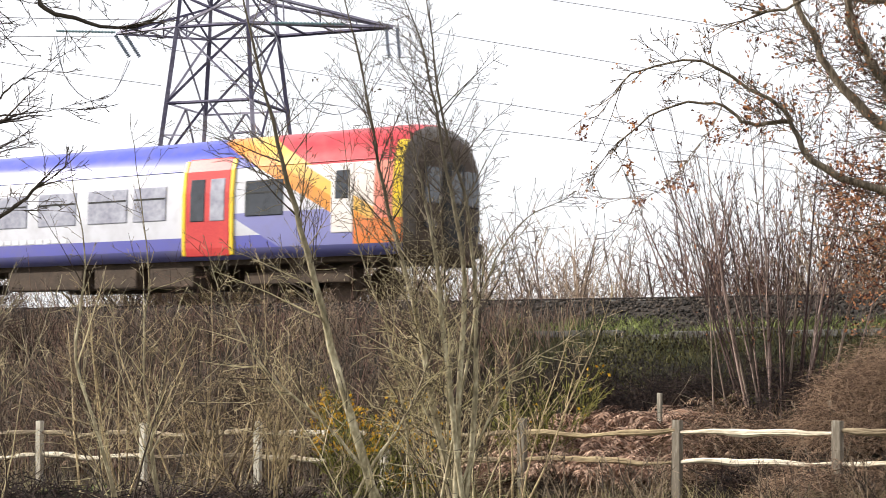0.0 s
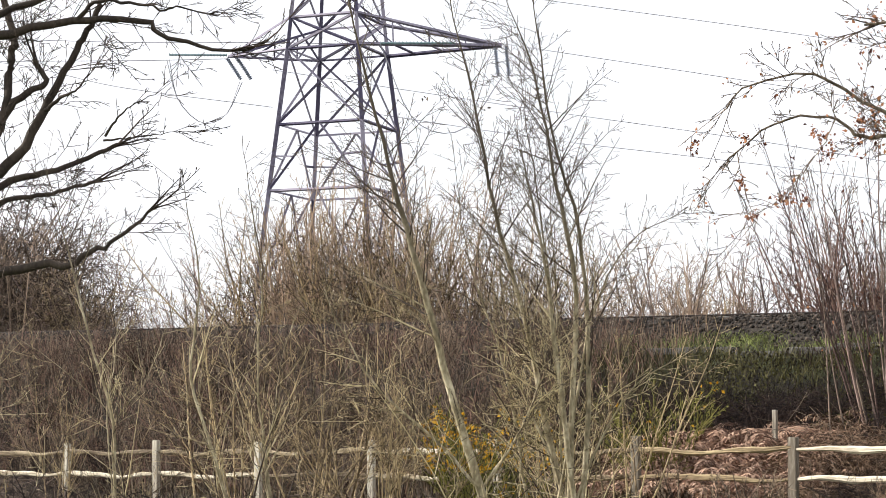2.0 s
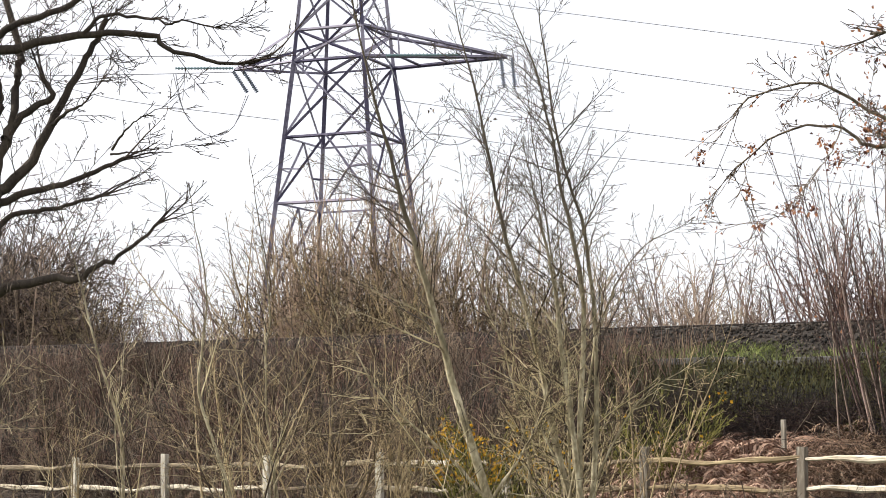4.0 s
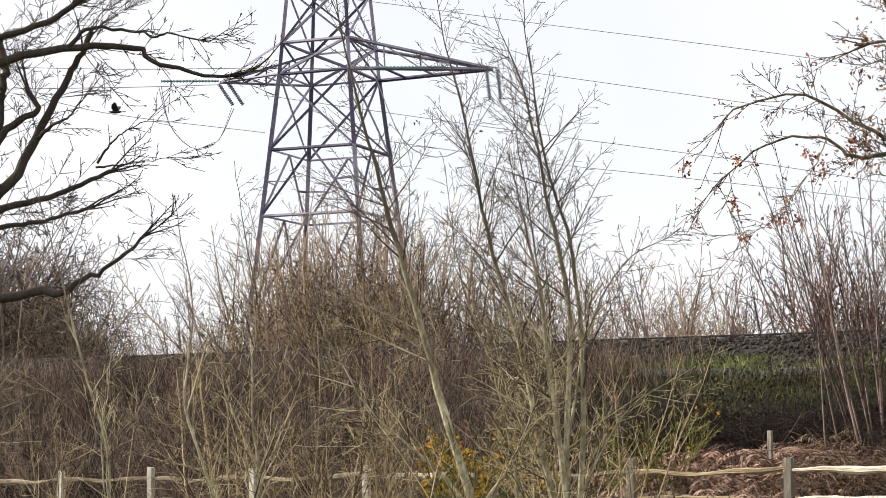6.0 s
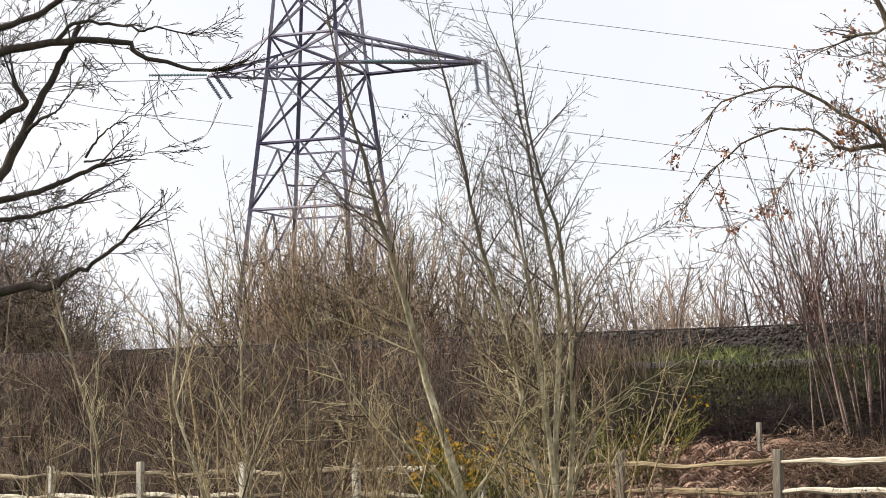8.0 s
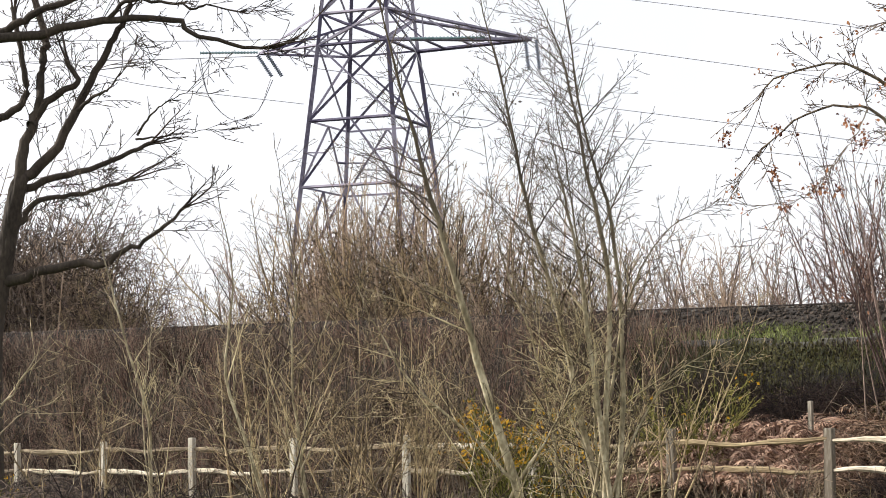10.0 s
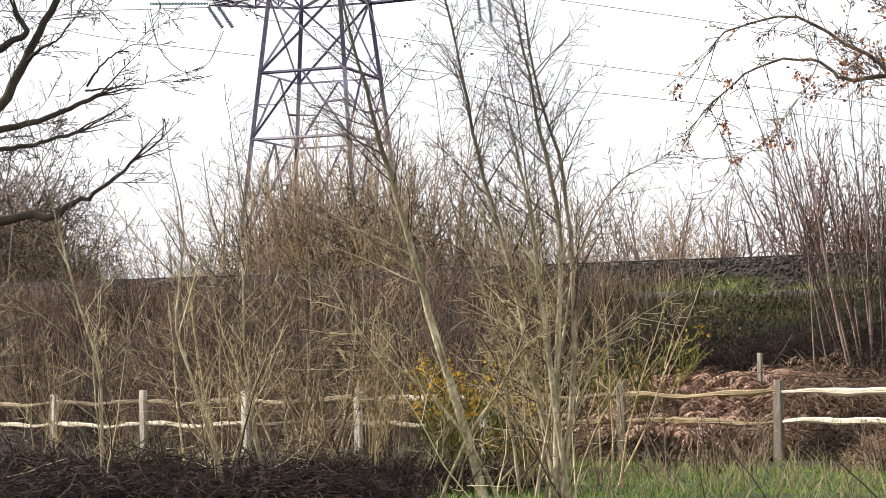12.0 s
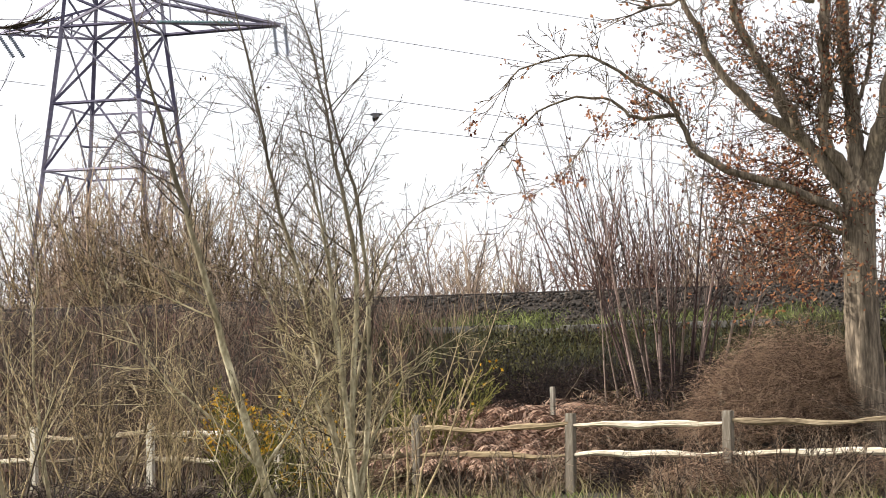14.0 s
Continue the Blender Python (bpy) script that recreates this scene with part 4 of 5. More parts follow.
sallow(25, [
    [(-3.65, 20.5, 0.45), (-3.87, 20.5, 1.21), (-4.05, 20.5, 1.84), (-4.01, 20.5, 2.47), (-3.97, 20.5, 3.04), (-4.09, 20.5, 3.68), (-4.16, 20.5, 4.13)],
    [(-3.65, 20.5, 0.45), (-3.84, 20.5, 1.14), (-4.09, 20.5, 1.52), (-4.45, 20.5, 1.84), (-4.74, 20.5, 2.16)],
    [(-3.65, 20.5, 0.45), (-3.81, 20.5, 1.21), (-3.55, 20.5, 1.71), (-3.36, 20.5, 2.27), (-3.29, 20.5, 2.65)],
], "slender bare sallow leaning over the brush heap", 0.030, 4.8, loose=2)
sallow(26, [
    [(-3.14, 20.5, 0.33), (-3.23, 20.5, 0.83), (-3.31, 20.5, 1.51), (-3.35, 20.5, 2.14), (-3.29, 20.5, 2.65), (-3.36, 20.5, 3.35), (-3.47, 20.5, 4.12), (-3.55, 20.5, 4.63)],
    [(-3.14, 20.5, 0.33), (-3.19, 20.5, 0.82), (-2.92, 20.5, 1.26), (-2.6, 20.5, 1.63), (-2.34, 20.5, 1.88), (-2.18, 20.5, 2.13)],
    [(-3.14, 20.5, 0.33), (-3.23, 20.5, 0.83), (-3.11, 20.5, 1.51), (-3.01, 20.5, 2.14), (-2.81, 20.5, 2.64)],
    [(-3.14, 20.5, 0.33), (-3.27, 20.5, 0.83), (-3.46, 20.5, 1.39), (-3.61, 20.5, 2.02), (-3.64, 20.5, 2.53)],
], "bushy young sallow with crowded upright pale twigs", 0.028, 4.8, loose=2)
sallow(27, [
    [(-7.09, 21.0, 0.95), (-6.95, 21.0, 1.41), (-6.68, 21.0, 1.73), (-6.48, 21.0, 2.05), (-6.28, 21.0, 2.38)],
    [(-7.09, 21.0, 0.95), (-6.75, 21.0, 1.4), (-6.48, 21.0, 1.53), (-6.21, 21.0, 1.62)],
], "low bare sallow bush at the meadow's end", 0.028, 4.8, loose=3)


# ---- withy clumps among the sallows: crowded thin rods ----
def withy_form(seed, rods, height):
    rng = random.Random(seed)
    bush = new("withy_bush")
    for g in range(rods):
        T = Tubes()
        p = Vector((rng.gauss(0, 0.16), rng.gauss(0, 0.16), -0.05))
        d = Vector((rng.gauss(0, 0.36), rng.gauss(0, 0.3), 1))
        spray(T, rng, p, d, height * rng.uniform(0.55, 1.0), rng.uniform(0.012, 0.02), 3, 6.4, 0.8, 0.02, 0.09, 0.0024, None, 0.38, 0.34)
        T.mesh("branching_stem", WITHY_TWIG, bush)
    return bush


def make_withies():
    places = [(-2.0, 22.8), (-2.7, 23.4), (-3.9, 23.0), (-6.3, 23.2), (0.75, 22.8), (-2.2, 24.6), (-1.95, 22.2), (-0.1, 22.7), (-3.1, 22.4)]
    for k in range(3):
        plant(withy_form(290 + k, 8, 3.6), places[k::3], "clump of crowded thin olive-brown bare rods before the fence", "bush", "withy clumps", (0.8, 1.05), 300 + k)


# ---- large trees ----
def ridge_bark(ob, depth):
    """Long upright furrows in a trunk."""
    for q in ob.data.vertices:
        c = q.co
        f = abs(noise.noise(Vector((c.x * 14, c.y * 14, c.z * 1.6)))) + 0.4 * noise.noise(Vector((c.x * 30, c.y * 30, c.z * 5)))
        q.co = c + q.normal * depth * (f - 0.25) * 1.6


def big_tree(name, seed, depth, trunk, limbs, bark, twig, label, leaf=None, leaf_size=0.10, twig_dens=6.0, reach=0.38, levels=3, thin=0.005, clumps=(), spray=0):
    """trunk and limbs: (radius, end radius, knots)."""
    rng = random.Random(seed)
    base = Vector(trunk[2][0])
    gz = on_land(base.x, base.y)
    tree = empty(name, (base.x, base.y, gz))
    tagged(tree, label, "tree")
    tw, tips = Tubes(), []
    foot = Vector((base.x, base.y, gz - 0.15)) - tree.location
    for i, (r0, r1, knots) in enumerate([trunk] + limbs):
        k = [Vector(p) - tree.location for p in knots]
        if i == 0:
            k = [foot] + k
        else:
            sway = rng.uniform(-1.2, 1.2)
            for j, q in enumerate(k):
                q.y += sway * j / len(k)
        n = 22 if i else 90
        line = smooth_line(k, n)
        radii = [(r1 + (r0 - r1) * (1 - j / (n - 1)) ** 1.5) * (0.88 if i else 1.0) for j in range(n)]
        if i == 0:
            radii[0] *= 1.5
            for j in range(1, 12):
                radii[j] *= 1.0 + 0.35 * (1 - j / 12) ** 2
            for j in range(10):
                radii[n - 10 + j] *= math.sqrt(1.0 - (j / 9) ** 2 * 0.97)
        kink = min(0.025, 0.0055 * sum((a - c).length for a, c in zip(line, line[1:]))) if i else 0.001
        for q in line[1:]:
            q += Vector((rng.gauss(0, 1), rng.gauss(0, 1), rng.gauss(0, 1))) * kink
        T = Tubes()
        T.add(line, radii)
        ob = T.mesh("limb" if i else "trunk", bark, tree, smooth=True)
        if i == 0:
            ridge_bark(ob, 0.025)
        length = sum((a - c).length for a, c in zip(line, line[1:]))
        if i:
            shoots(tw, rng, line, radii, min(length, 4.0), levels, twig_dens, 0.80, 0.05, 0.24, tips, 0.12, thin, reach * (0.72 if r0 < 0.11 and bark is OAK else 1.0))
            end = (line[-1] - line[-3]).normalized()
            for _ in range(4):
                limb(tw, rng, line[-1 - rng.randrange(3)], end + side_of(rng, end) * rng.uniform(0.2, 0.7), rng.uniform(0.6, 1.3), min(0.02, radii[-1] * 0.8), 2, 4.5, 0.7, 0.05, 0.24, 5, tips, thin)
    for _ in range(spray):
        p = Vector(trunk[2][-1]) - tree.location + Vector((rng.uniform(-0.8, 0.4), rng.uniform(0.1, 1.4), rng.choice((rng.uniform(-1.3, 0.2), rng.uniform(-1.3, 0.2), rng.uniform(-0.3, 2.0)))))
        d = Vector((rng.uniform(-1.0, 0.1), rng.gauss(0, 0.5), rng.uniform(-0.35, 0.5)))
        limb(tw, rng, p, d, rng.uniform(0.8, 1.9), 0.016, 2, 5.0, 0.9, 0.02, 0.3, 5, tips, thin)
    tw.mesh("crown", twig, tree)
    if leaf:
        keep = [(p, d) for p, d in tips if leaf[0](p + tree.location, rng)]
        places = [p + Vector((rng.gauss(0, 0.07), rng.gauss(0, 0.07), rng.gauss(0, 0.07))) for p, d in keep for _ in range(leaf[1])]
        for c in clumps:
            places += [Vector(c) - tree.location + Vector((rng.gauss(0, 0.045), rng.gauss(0, 0.045), rng.gauss(0, 0.05))) for _ in range(rng.randint(16, 30))]
        if places:
            leaf_cloud("leaves", rng, places, leaf_size, OAK_LEAF, tree, "russet withered leaves still hanging", 0.6)
    return tree


ZR = 26.4
big_tree("oak_tree", 31, ZR,
    (0.28, 0.225, [(7.7, 26.4, 0.83), (7.64, 26.4, 2.01), (7.63, 26.4, 2.84), (7.63, 26.4, 3.66), (7.68, 26.4, 4.42)]),
    [
        (0.085, 0.012, [(7.54, 26.4, 3.66), (6.98, 26.4, 4.08), (6.14, 26.4, 4.35), (5.49, 26.4, 4.61), (5.22, 26.4, 4.85), (5.09, 26.4, 5.18), (4.86, 26.4, 5.5), (4.31, 26.4, 5.84), (3.89, 26.4, 6.1), (3.38, 26.4, 6.13), (2.72, 26.4, 5.95), (2.43, 26.4, 5.66)]),
        (0.045, 0.012, [(5.04, 26.4, 5.36), (4.72, 26.4, 5.3), (4.3, 26.4, 5.33), (4.02, 26.4, 5.54), (3.37, 26.4, 5.57), (2.79, 26.4, 5.25), (2.45, 26.4, 4.92)]),
        (0.13, 0.045, [(7.59, 26.4, 3.91), (7.14, 26.4, 4.54), (6.82, 26.4, 4.97), (6.36, 26.4, 5.31), (5.9, 26.4, 5.73), (5.63, 26.4, 6.11), (5.41, 26.4, 6.58), (5.23, 26.4, 7.01), (5.0, 26.4, 7.59)]),
        (0.085, 0.04, [(6.82, 26.4, 4.97), (6.6, 26.4, 5.39), (6.28, 26.4, 5.86), (6.01, 26.4, 6.25), (5.79, 26.4, 6.63), (5.73, 26.4, 7.0), (5.62, 26.4, 7.67)]),
        (0.085, 0.06, [(7.32, 26.4, 4.41), (6.64, 26.4, 5.39), (6.43, 26.4, 5.96), (6.16, 26.4, 6.48), (6.03, 26.4, 7.0), (5.92, 26.4, 7.67)]),
        (0.12, 0.09, [(7.53, 26.4, 4.32), (7.15, 26.4, 4.92), (7.19, 26.4, 5.57), (7.17, 26.4, 6.28), (7.2, 26.4, 6.99), (7.18, 26.4, 7.83)]),
        (0.17, 0.10, [(7.66, 26.4, 4.11), (7.66, 26.4, 4.73), (7.66, 26.4, 5.33), (7.61, 26.4, 6.04), (7.6, 26.4, 6.99), (7.57, 26.4, 8.0)]),
        (0.18, 0.12, [(7.73, 26.4, 4.11), (7.87, 26.4, 4.73), (8.01, 26.4, 5.33), (8.13, 26.4, 6.15), (8.33, 26.4, 6.98), (8.54, 26.4, 7.99)]),
        (0.04, 0.03, [(7.69, 26.4, 5.52), (7.9, 26.4, 5.95), (8.03, 26.4, 6.41), (8.13, 26.4, 6.98)]),
        (0.045, 0.012, [(7.37, 26.4, 3.56), (6.88, 26.4, 3.69), (6.31, 26.4, 3.58), (5.96, 26.4, 3.68)]),
        (0.012, 0.004, [(2.45, 26.4, 4.92), (2.57, 26.4, 4.8), (2.67, 26.4, 4.63)]),
        (0.012, 0.004, [(4.02, 26.4, 5.54), (3.85, 26.4, 5.19), (3.52, 26.4, 4.79), (3.22, 26.4, 4.38), (2.81, 26.4, 4.17)]),
        (0.06, 0.02, [(7.07, 26.4, 6.99), (6.65, 26.4, 7.08), (6.15, 26.4, 7.04), (5.65, 26.4, 7.17), (4.98, 26.4, 6.97), (4.48, 26.4, 6.89)]),
    ], OAK, OAK_TWIG, "mature oak with ridged bark holding russet dead leaves",
    leaf=(lambda p, rng: rng.random() < (0.7 if p.x > 5.6 and p.z < 4.9 else 0.12 if p.x > 5.2 else 0.12 if p.x > 4.2 else 0.05), 3), leaf_size=0.064, spray=84, twig_dens=7.5,
    clumps=[(2.81, 26.4, 4.17), (2.67, 26.4, 4.63), (2.71, 26.4, 5.29), (3.22, 26.4, 4.4), (3.38, 26.4, 4.42), (3.71, 26.4, 5.36), (3.86, 26.4, 5.26), (3.98, 26.4, 5.11), (3.87, 26.4, 4.99), (4.6, 26.4, 5.39), (4.36, 26.4, 5.52), (3.59, 26.4, 4.37), (2.01, 26.4, 5.15)])

big_tree("bare_oak", 32, 33.0,
    (0.20, 0.15, [(-10.87, 33.0, 2.58), (-10.75, 33.0, 3.45), (-10.59, 33.0, 4.43), (-10.46, 33.0, 5.16), (-10.33, 33.0, 5.72)]),
    [
        (0.13, 0.05, [(-10.36, 33.0, 5.58), (-10.33, 33.0, 6.16), (-10.16, 33.0, 6.59), (-9.98, 33.0, 6.96), (-9.66, 33.0, 7.26), (-9.34, 33.0, 7.41), (-9.44, 33.0, 7.63), (-9.6, 33.0, 7.88)]),
        (0.10, 0.07, [(-10.16, 33.0, 6.62), (-10.05, 33.0, 6.96), (-10.04, 33.0, 7.59), (-10.01, 33.0, 8.02), (-10.07, 33.0, 8.4), (-10.26, 33.0, 9.04), (-10.47, 33.0, 9.78)]),
        (0.13, 0.06, [(-10.33, 33.0, 5.58), (-10.17, 33.0, 5.72), (-9.8, 33.0, 6.08), (-9.47, 33.0, 6.69), (-9.28, 33.0, 7.19), (-9.02, 33.0, 7.68), (-8.78, 33.0, 8.17), (-8.62, 33.0, 8.46), (-8.4, 33.0, 8.97)]),
        (0.05, 0.015, [(-9.28, 33.0, 6.87), (-8.9, 33.0, 7.08), (-8.6, 33.0, 7.14), (-8.28, 33.0, 7.41)]),
        (0.10, 0.045, [(-10.49, 33.0, 5.37), (-10.17, 33.0, 5.51), (-9.67, 33.0, 5.71), (-9.1, 33.0, 5.88), (-8.6, 33.0, 6.12), (-8.16, 33.0, 6.38)]),
        (0.03, 0.008, [(-8.16, 33.0, 6.38), (-7.84, 33.0, 6.71), (-7.52, 33.0, 6.89), (-7.09, 33.0, 7.03)]),
        (0.025, 0.006, [(-8.19, 33.0, 6.3), (-7.53, 33.0, 6.34), (-6.72, 33.0, 6.44)]),
        (0.085, 0.035, [(-10.44, 33.0, 4.75), (-10.36, 33.0, 4.86), (-10.12, 33.0, 5.22), (-9.54, 33.0, 5.33), (-9.04, 33.0, 5.44), (-8.35, 33.0, 5.67)]),
        (0.135, 0.03, [(-10.7, 33.0, 3.71), (-10.24, 33.0, 3.81), (-9.87, 33.0, 3.91), (-9.11, 33.0, 4.02), (-8.68, 33.0, 4.01), (-8.3, 33.0, 4.25), (-7.92, 33.0, 4.37), (-7.43, 33.0, 4.73), (-7.14, 33.0, 4.97)]),
        (0.11, 0.03, [(-10.76, 33.0, 8.26), (-9.98, 33.0, 8.26), (-9.51, 33.0, 8.45), (-8.69, 33.0, 8.51), (-8.1, 33.0, 8.56), (-7.4, 33.0, 8.48), (-7.28, 33.0, 8.31), (-6.82, 33.0, 8.12), (-6.24, 33.0, 8.0), (-5.89, 33.0, 7.93), (-5.19, 33.0, 8.03)]),
        (0.05, 0.015, [(-8.69, 33.0, 8.55), (-8.34, 33.0, 8.83), (-7.64, 33.0, 8.82), (-7.05, 33.0, 8.65), (-6.71, 33.0, 8.65), (-6.01, 33.0, 8.48)]),
        (0.09, 0.06, [(-10.86, 33.0, 8.31), (-10.33, 33.0, 8.55), (-10.04, 33.0, 8.73), (-9.57, 33.0, 8.89), (-8.98, 33.0, 9.11), (-8.43, 33.0, 9.52)]),
        (0.09, 0.05, [(-10.95, 33.0, 6.63), (-10.32, 33.0, 7.14), (-10.44, 33.0, 8.09), (-10.66, 33.0, 8.94)]),
    ], DARK_BARK, DARK_TWIG, "bare dark oak with spreading crooked limbs", twig_dens=4.2, reach=0.48, thin=0.006)


# ---- coppice of slender stems on the bank ----
def make_coppice():
    rng = random.Random(41)
    cx, cy = [(5.29, 29.2, 1.3)][0][:2]
    gz = on_land(cx, cy)
    tree = empty("coppiced_ash", (cx, cy, gz))
    tagged(tree, "coppice clump of slender upright reddish bare stems", "tree")
    tw, tips = Tubes(), []
    for i in range(27):
        p = Vector((rng.gauss(0.05, 0.42), rng.uniform(-0.4, 0.4), 0))
        if i == 0:
            p.x = -1.05
        p.z = on_land(cx + p.x, cy + p.y) - gz - 0.1
        lean = Vector(((max(-0.3, min(0.3, p.x * 0.5)) if i else -0.02) + rng.gauss(0, 0.05), rng.gauss(0, 0.06), 1.0))
        h = rng.uniform(3.2, 5.4)
        k = [p]
        for _ in range(4):
            lean += Vector((rng.gauss(0, 0.035), rng.gauss(0, 0.035), 0.06))
            k.append(k[-1] + lean.normalized() * h / 4)
        line = smooth_line(k, 12)
        r = rng.uniform(0.013, 0.028)
        radii = [max(0.004, r * (1 - 0.8 * j / 11)) for j in range(12)]
        wood = Tubes()
        wood.add(line, radii)
        wood.mesh("stem", COPPICE if i % 4 else GREY_TWIG, tree)
        along(tw, rng, line, radii, h, 2, 6.5, 0.62, 0.05, 0.13, 0.0034, tips, 0.22, 0.25, 0.9)
    tw.mesh("crown", COPPICE, tree)
    leaf_cloud("leaves", rng, [p for p, d in tips if rng.random() < 0.05], 0.07, OAK_LEAF, tree)


make_coppice()


# ---- shrubs: a few grown forms, planted many times ----
def shrub_form(name, seed, height, width, stems, dens, mat, levels=3, spread=0.55, up=0.25, reach=0.5, thin=0.003, last=3, split=False):
    rng = random.Random(seed)
    T = Tubes()
    bush = new(name) if split else None
    for _ in range(stems):
        a = rng.uniform(0, 6.283)
        p = Vector((math.cos(a), math.sin(a), 0)) * rng.uniform(0, width * 0.3)
        d = Vector((p.x * 1.2 / width + rng.gauss(0, 0.2), p.y * 1.2 / width + rng.gauss(0, 0.2), 1))
        if split:
            spray(T, rng, p + Vector((0, 0, -0.1)), d, height * rng.uniform(0.6, 1.0), 0.012 + 0.004 * height, levels, dens, spread, up * 0.25, 0.16, thin, None, 0.42)
        else:
            limb(T, rng, p + Vector((0, 0, -0.1)), d, height * rng.uniform(0.65, 1.0), 0.012 + 0.004 * height, levels - 1, dens, spread, up, 0.25, 6, thin=thin, last=last)
        if split:
            T.mesh("branching_stem", mat, bush)
            T = Tubes()
    return bush if split else T.mesh(name, mat)


def plant(form, places, label, category, group, sizes=(0.8, 1.2), seed=1, first=True):
    """Sets copies of a form on the ground; the form itself takes the first place."""
    rng = random.Random(seed)
    tagged(form, label, category, group)
    for i, (x, y) in enumerate(places):
        k = rng.uniform(*sizes)
        m = pose(x, y, on_land(x, y) - 0.03, rng.uniform(-5, 5), rng.uniform(-5, 5), rng.uniform(0, 360))
        if i == 0:
            form.matrix_basis = m
            ob = form
        else:
            ob = copy_thing(form, m)
        ob.scale = (k, k, k * rng.uniform(0.9, 1.1))


def scatter(rng, n, s0, s1, d0, d1, keep=None):
    out = []
    while len(out) < n:
        s, d = rng.uniform(s0, s1), rng.uniform(d0, d1)
        if keep is None or keep(s, d):
            q = spot(s, d)
            out.append((q.x, q.y))
    return out


make_withies()


def make_scrub():
    rng = random.Random(51)
    # tall bushes beyond the track, highest below the pylon
    for k, (mat, h) in enumerate(((FAR_BROWN, 4.9), (WITHY_TWIG, 4.6), (FAR_BROWN, 5.3))):
        f = shrub_form("bare_bush", 60 + k, h, 3.6, 9, 4.0, mat, 3, 0.85, 0.16, thin=0.0056, split=True)
        label = "dense bare brown bush beyond the railway line"
        plant(f, scatter(rng, 11, 28.3, 34.8, 12.3, 16.5), label, "bush", "bushes beyond the line", (1.0, 1.3), 70 + k)
        f = shrub_form("bare_bush", 160 + k, h * 0.75, 3.2, 8, 4.2, mat, 3, 0.85, 0.16, thin=0.0052, split=True)
        plant(f, scatter(rng, 3, 25.6, 28.3, 12.3, 16.0) + scatter(rng, 4, 34.8, 38.6, 12.3, 16.0), label, "bush", "bushes beyond the line", (0.8, 1.15), 170 + k)
    for k, (mat, h) in enumerate(((FAR_GREY, 4.3), (FAR_BROWN, 4.0))):
        f = shrub_form("birch_thicket", 65 + k, h, 2.6, 10, 3.6, mat, 3, 0.8, 0.14, thin=0.006, split=True)
        plant(f, scatter(rng, 23, 7.0, 26.0, 13.0, 21.0), "hazy bare birch thicket beyond the railway line", "bush", "bushes beyond the line", (0.9, 1.3), 75 + k)
    f = shrub_form("birch_thicket", 67, 4.6, 2.4, 12, 3.6, FAR_PEACH, 3, 0.6, 0.25, thin=0.0075, split=True)
    plant(f, scatter(rng, 5, 18.0, 21.3, 20.0, 24.0), "sunlit peach-brown birch thicket beyond the railway line", "bush", "bushes beyond the line", (0.75, 0.95), 77)
    f = shrub_form("birch_thicket", 64, 4.4, 2.6, 10, 3.8, RED_TWIG, 3, 0.7, 0.18, thin=0.0055, split=True)
    plant(f, scatter(rng, 27, 6.0, 22.5, 13.0, 19.0), "red-brown bare birch thicket beyond the railway line", "bush", "bushes beyond the line", (0.85, 1.25), 63)
    for k, (mat, h) in enumerate(((FAR_BROWN, 4.4), (WITHY_TWIG, 4.2))):
        f = shrub_form("bare_bush", 68 + k, h, 3.4, 12, 4.0, mat, 3, 1.05, 0.05, thin=0.0068, split=True)
        plant(f, scatter(rng, 13, 43.5, 54.0, 12.5, 17.0), "dense bare brown bush beyond the railway line", "bush", "bushes beyond the line", (0.95, 1.25), 78 + k)
    f = shrub_form("bare_bush", 47, 5.6, 3.4, 15, 4.2, GREY_TWIG, 3, 1.05, 0.05, thin=0.008, split=True)
    plant(f, scatter(rng, 14, 45.5, 54.5, 12.0, 15.5), "dense dark bare bush beyond the railway line", "bush", "bushes beyond the line", (1.15, 1.45), 46)
    f = shrub_form("birch_sapling", 53, 5.8, 1.6, 6, 2.6, COPPICE, 3, 0.6, 0.2, thin=0.0055, split=True)
    plant(f, scatter(rng, 8, 26.5, 43.0, 12.0, 16.0), "tall whippy bare birch sapling beyond the railway line", "tree", "bushes beyond the line", (0.75, 1.0), 52)
    f = shrub_form("withered_shrub", 49, 1.15, 0.8, 9, 8.0, SCRUB_TWIG, 3, 0.7, 0.08, 0.36, 0.004, 2)
    plant(f, [p[:2] for p in [(1.6, 23.8, 0.0), (2.1, 24.4, 0.0), (2.75, 24.2, 0.0), (4.3, 24.1, 0.0), (5.41, 23.6, 0.05), (5.82, 23.6, 0.04), (6.22, 23.6, 0.03), (6.78, 23.6, 0.02)]], "thin withered brown shrub before the fence", "bush", "shrubs before the fence", (0.75, 1.1), 48)
    # near-black brambles put the shade of the bank's hollow into colour
    f = shrub_form("low_bramble", 58, 0.75, 1.2, 14, 9.0, DARK_BRUSH_AND_SHADE, 3, 0.95, 0.0, 0.42, 0.004, 2)
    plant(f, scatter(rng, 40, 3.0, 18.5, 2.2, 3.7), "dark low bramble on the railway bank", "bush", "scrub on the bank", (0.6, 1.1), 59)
    # dark brambles added in place of the shadow at the left end
    f = shrub_form("low_bramble", 45, 1.0, 1.3, 14, 9.0, DARK_BRUSH_AND_SHADE, 3, 0.9, 0.0, 0.42, 0.0045, 2)
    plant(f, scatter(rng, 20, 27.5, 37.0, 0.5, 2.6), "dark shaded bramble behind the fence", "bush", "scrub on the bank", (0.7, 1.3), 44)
    f = shrub_form("bank_scrub", 57, 0.8, 1.2, 12, 9.0, SCRUB_TWIG, 3, 0.95, 0.0, 0.42, 0.004, 2)
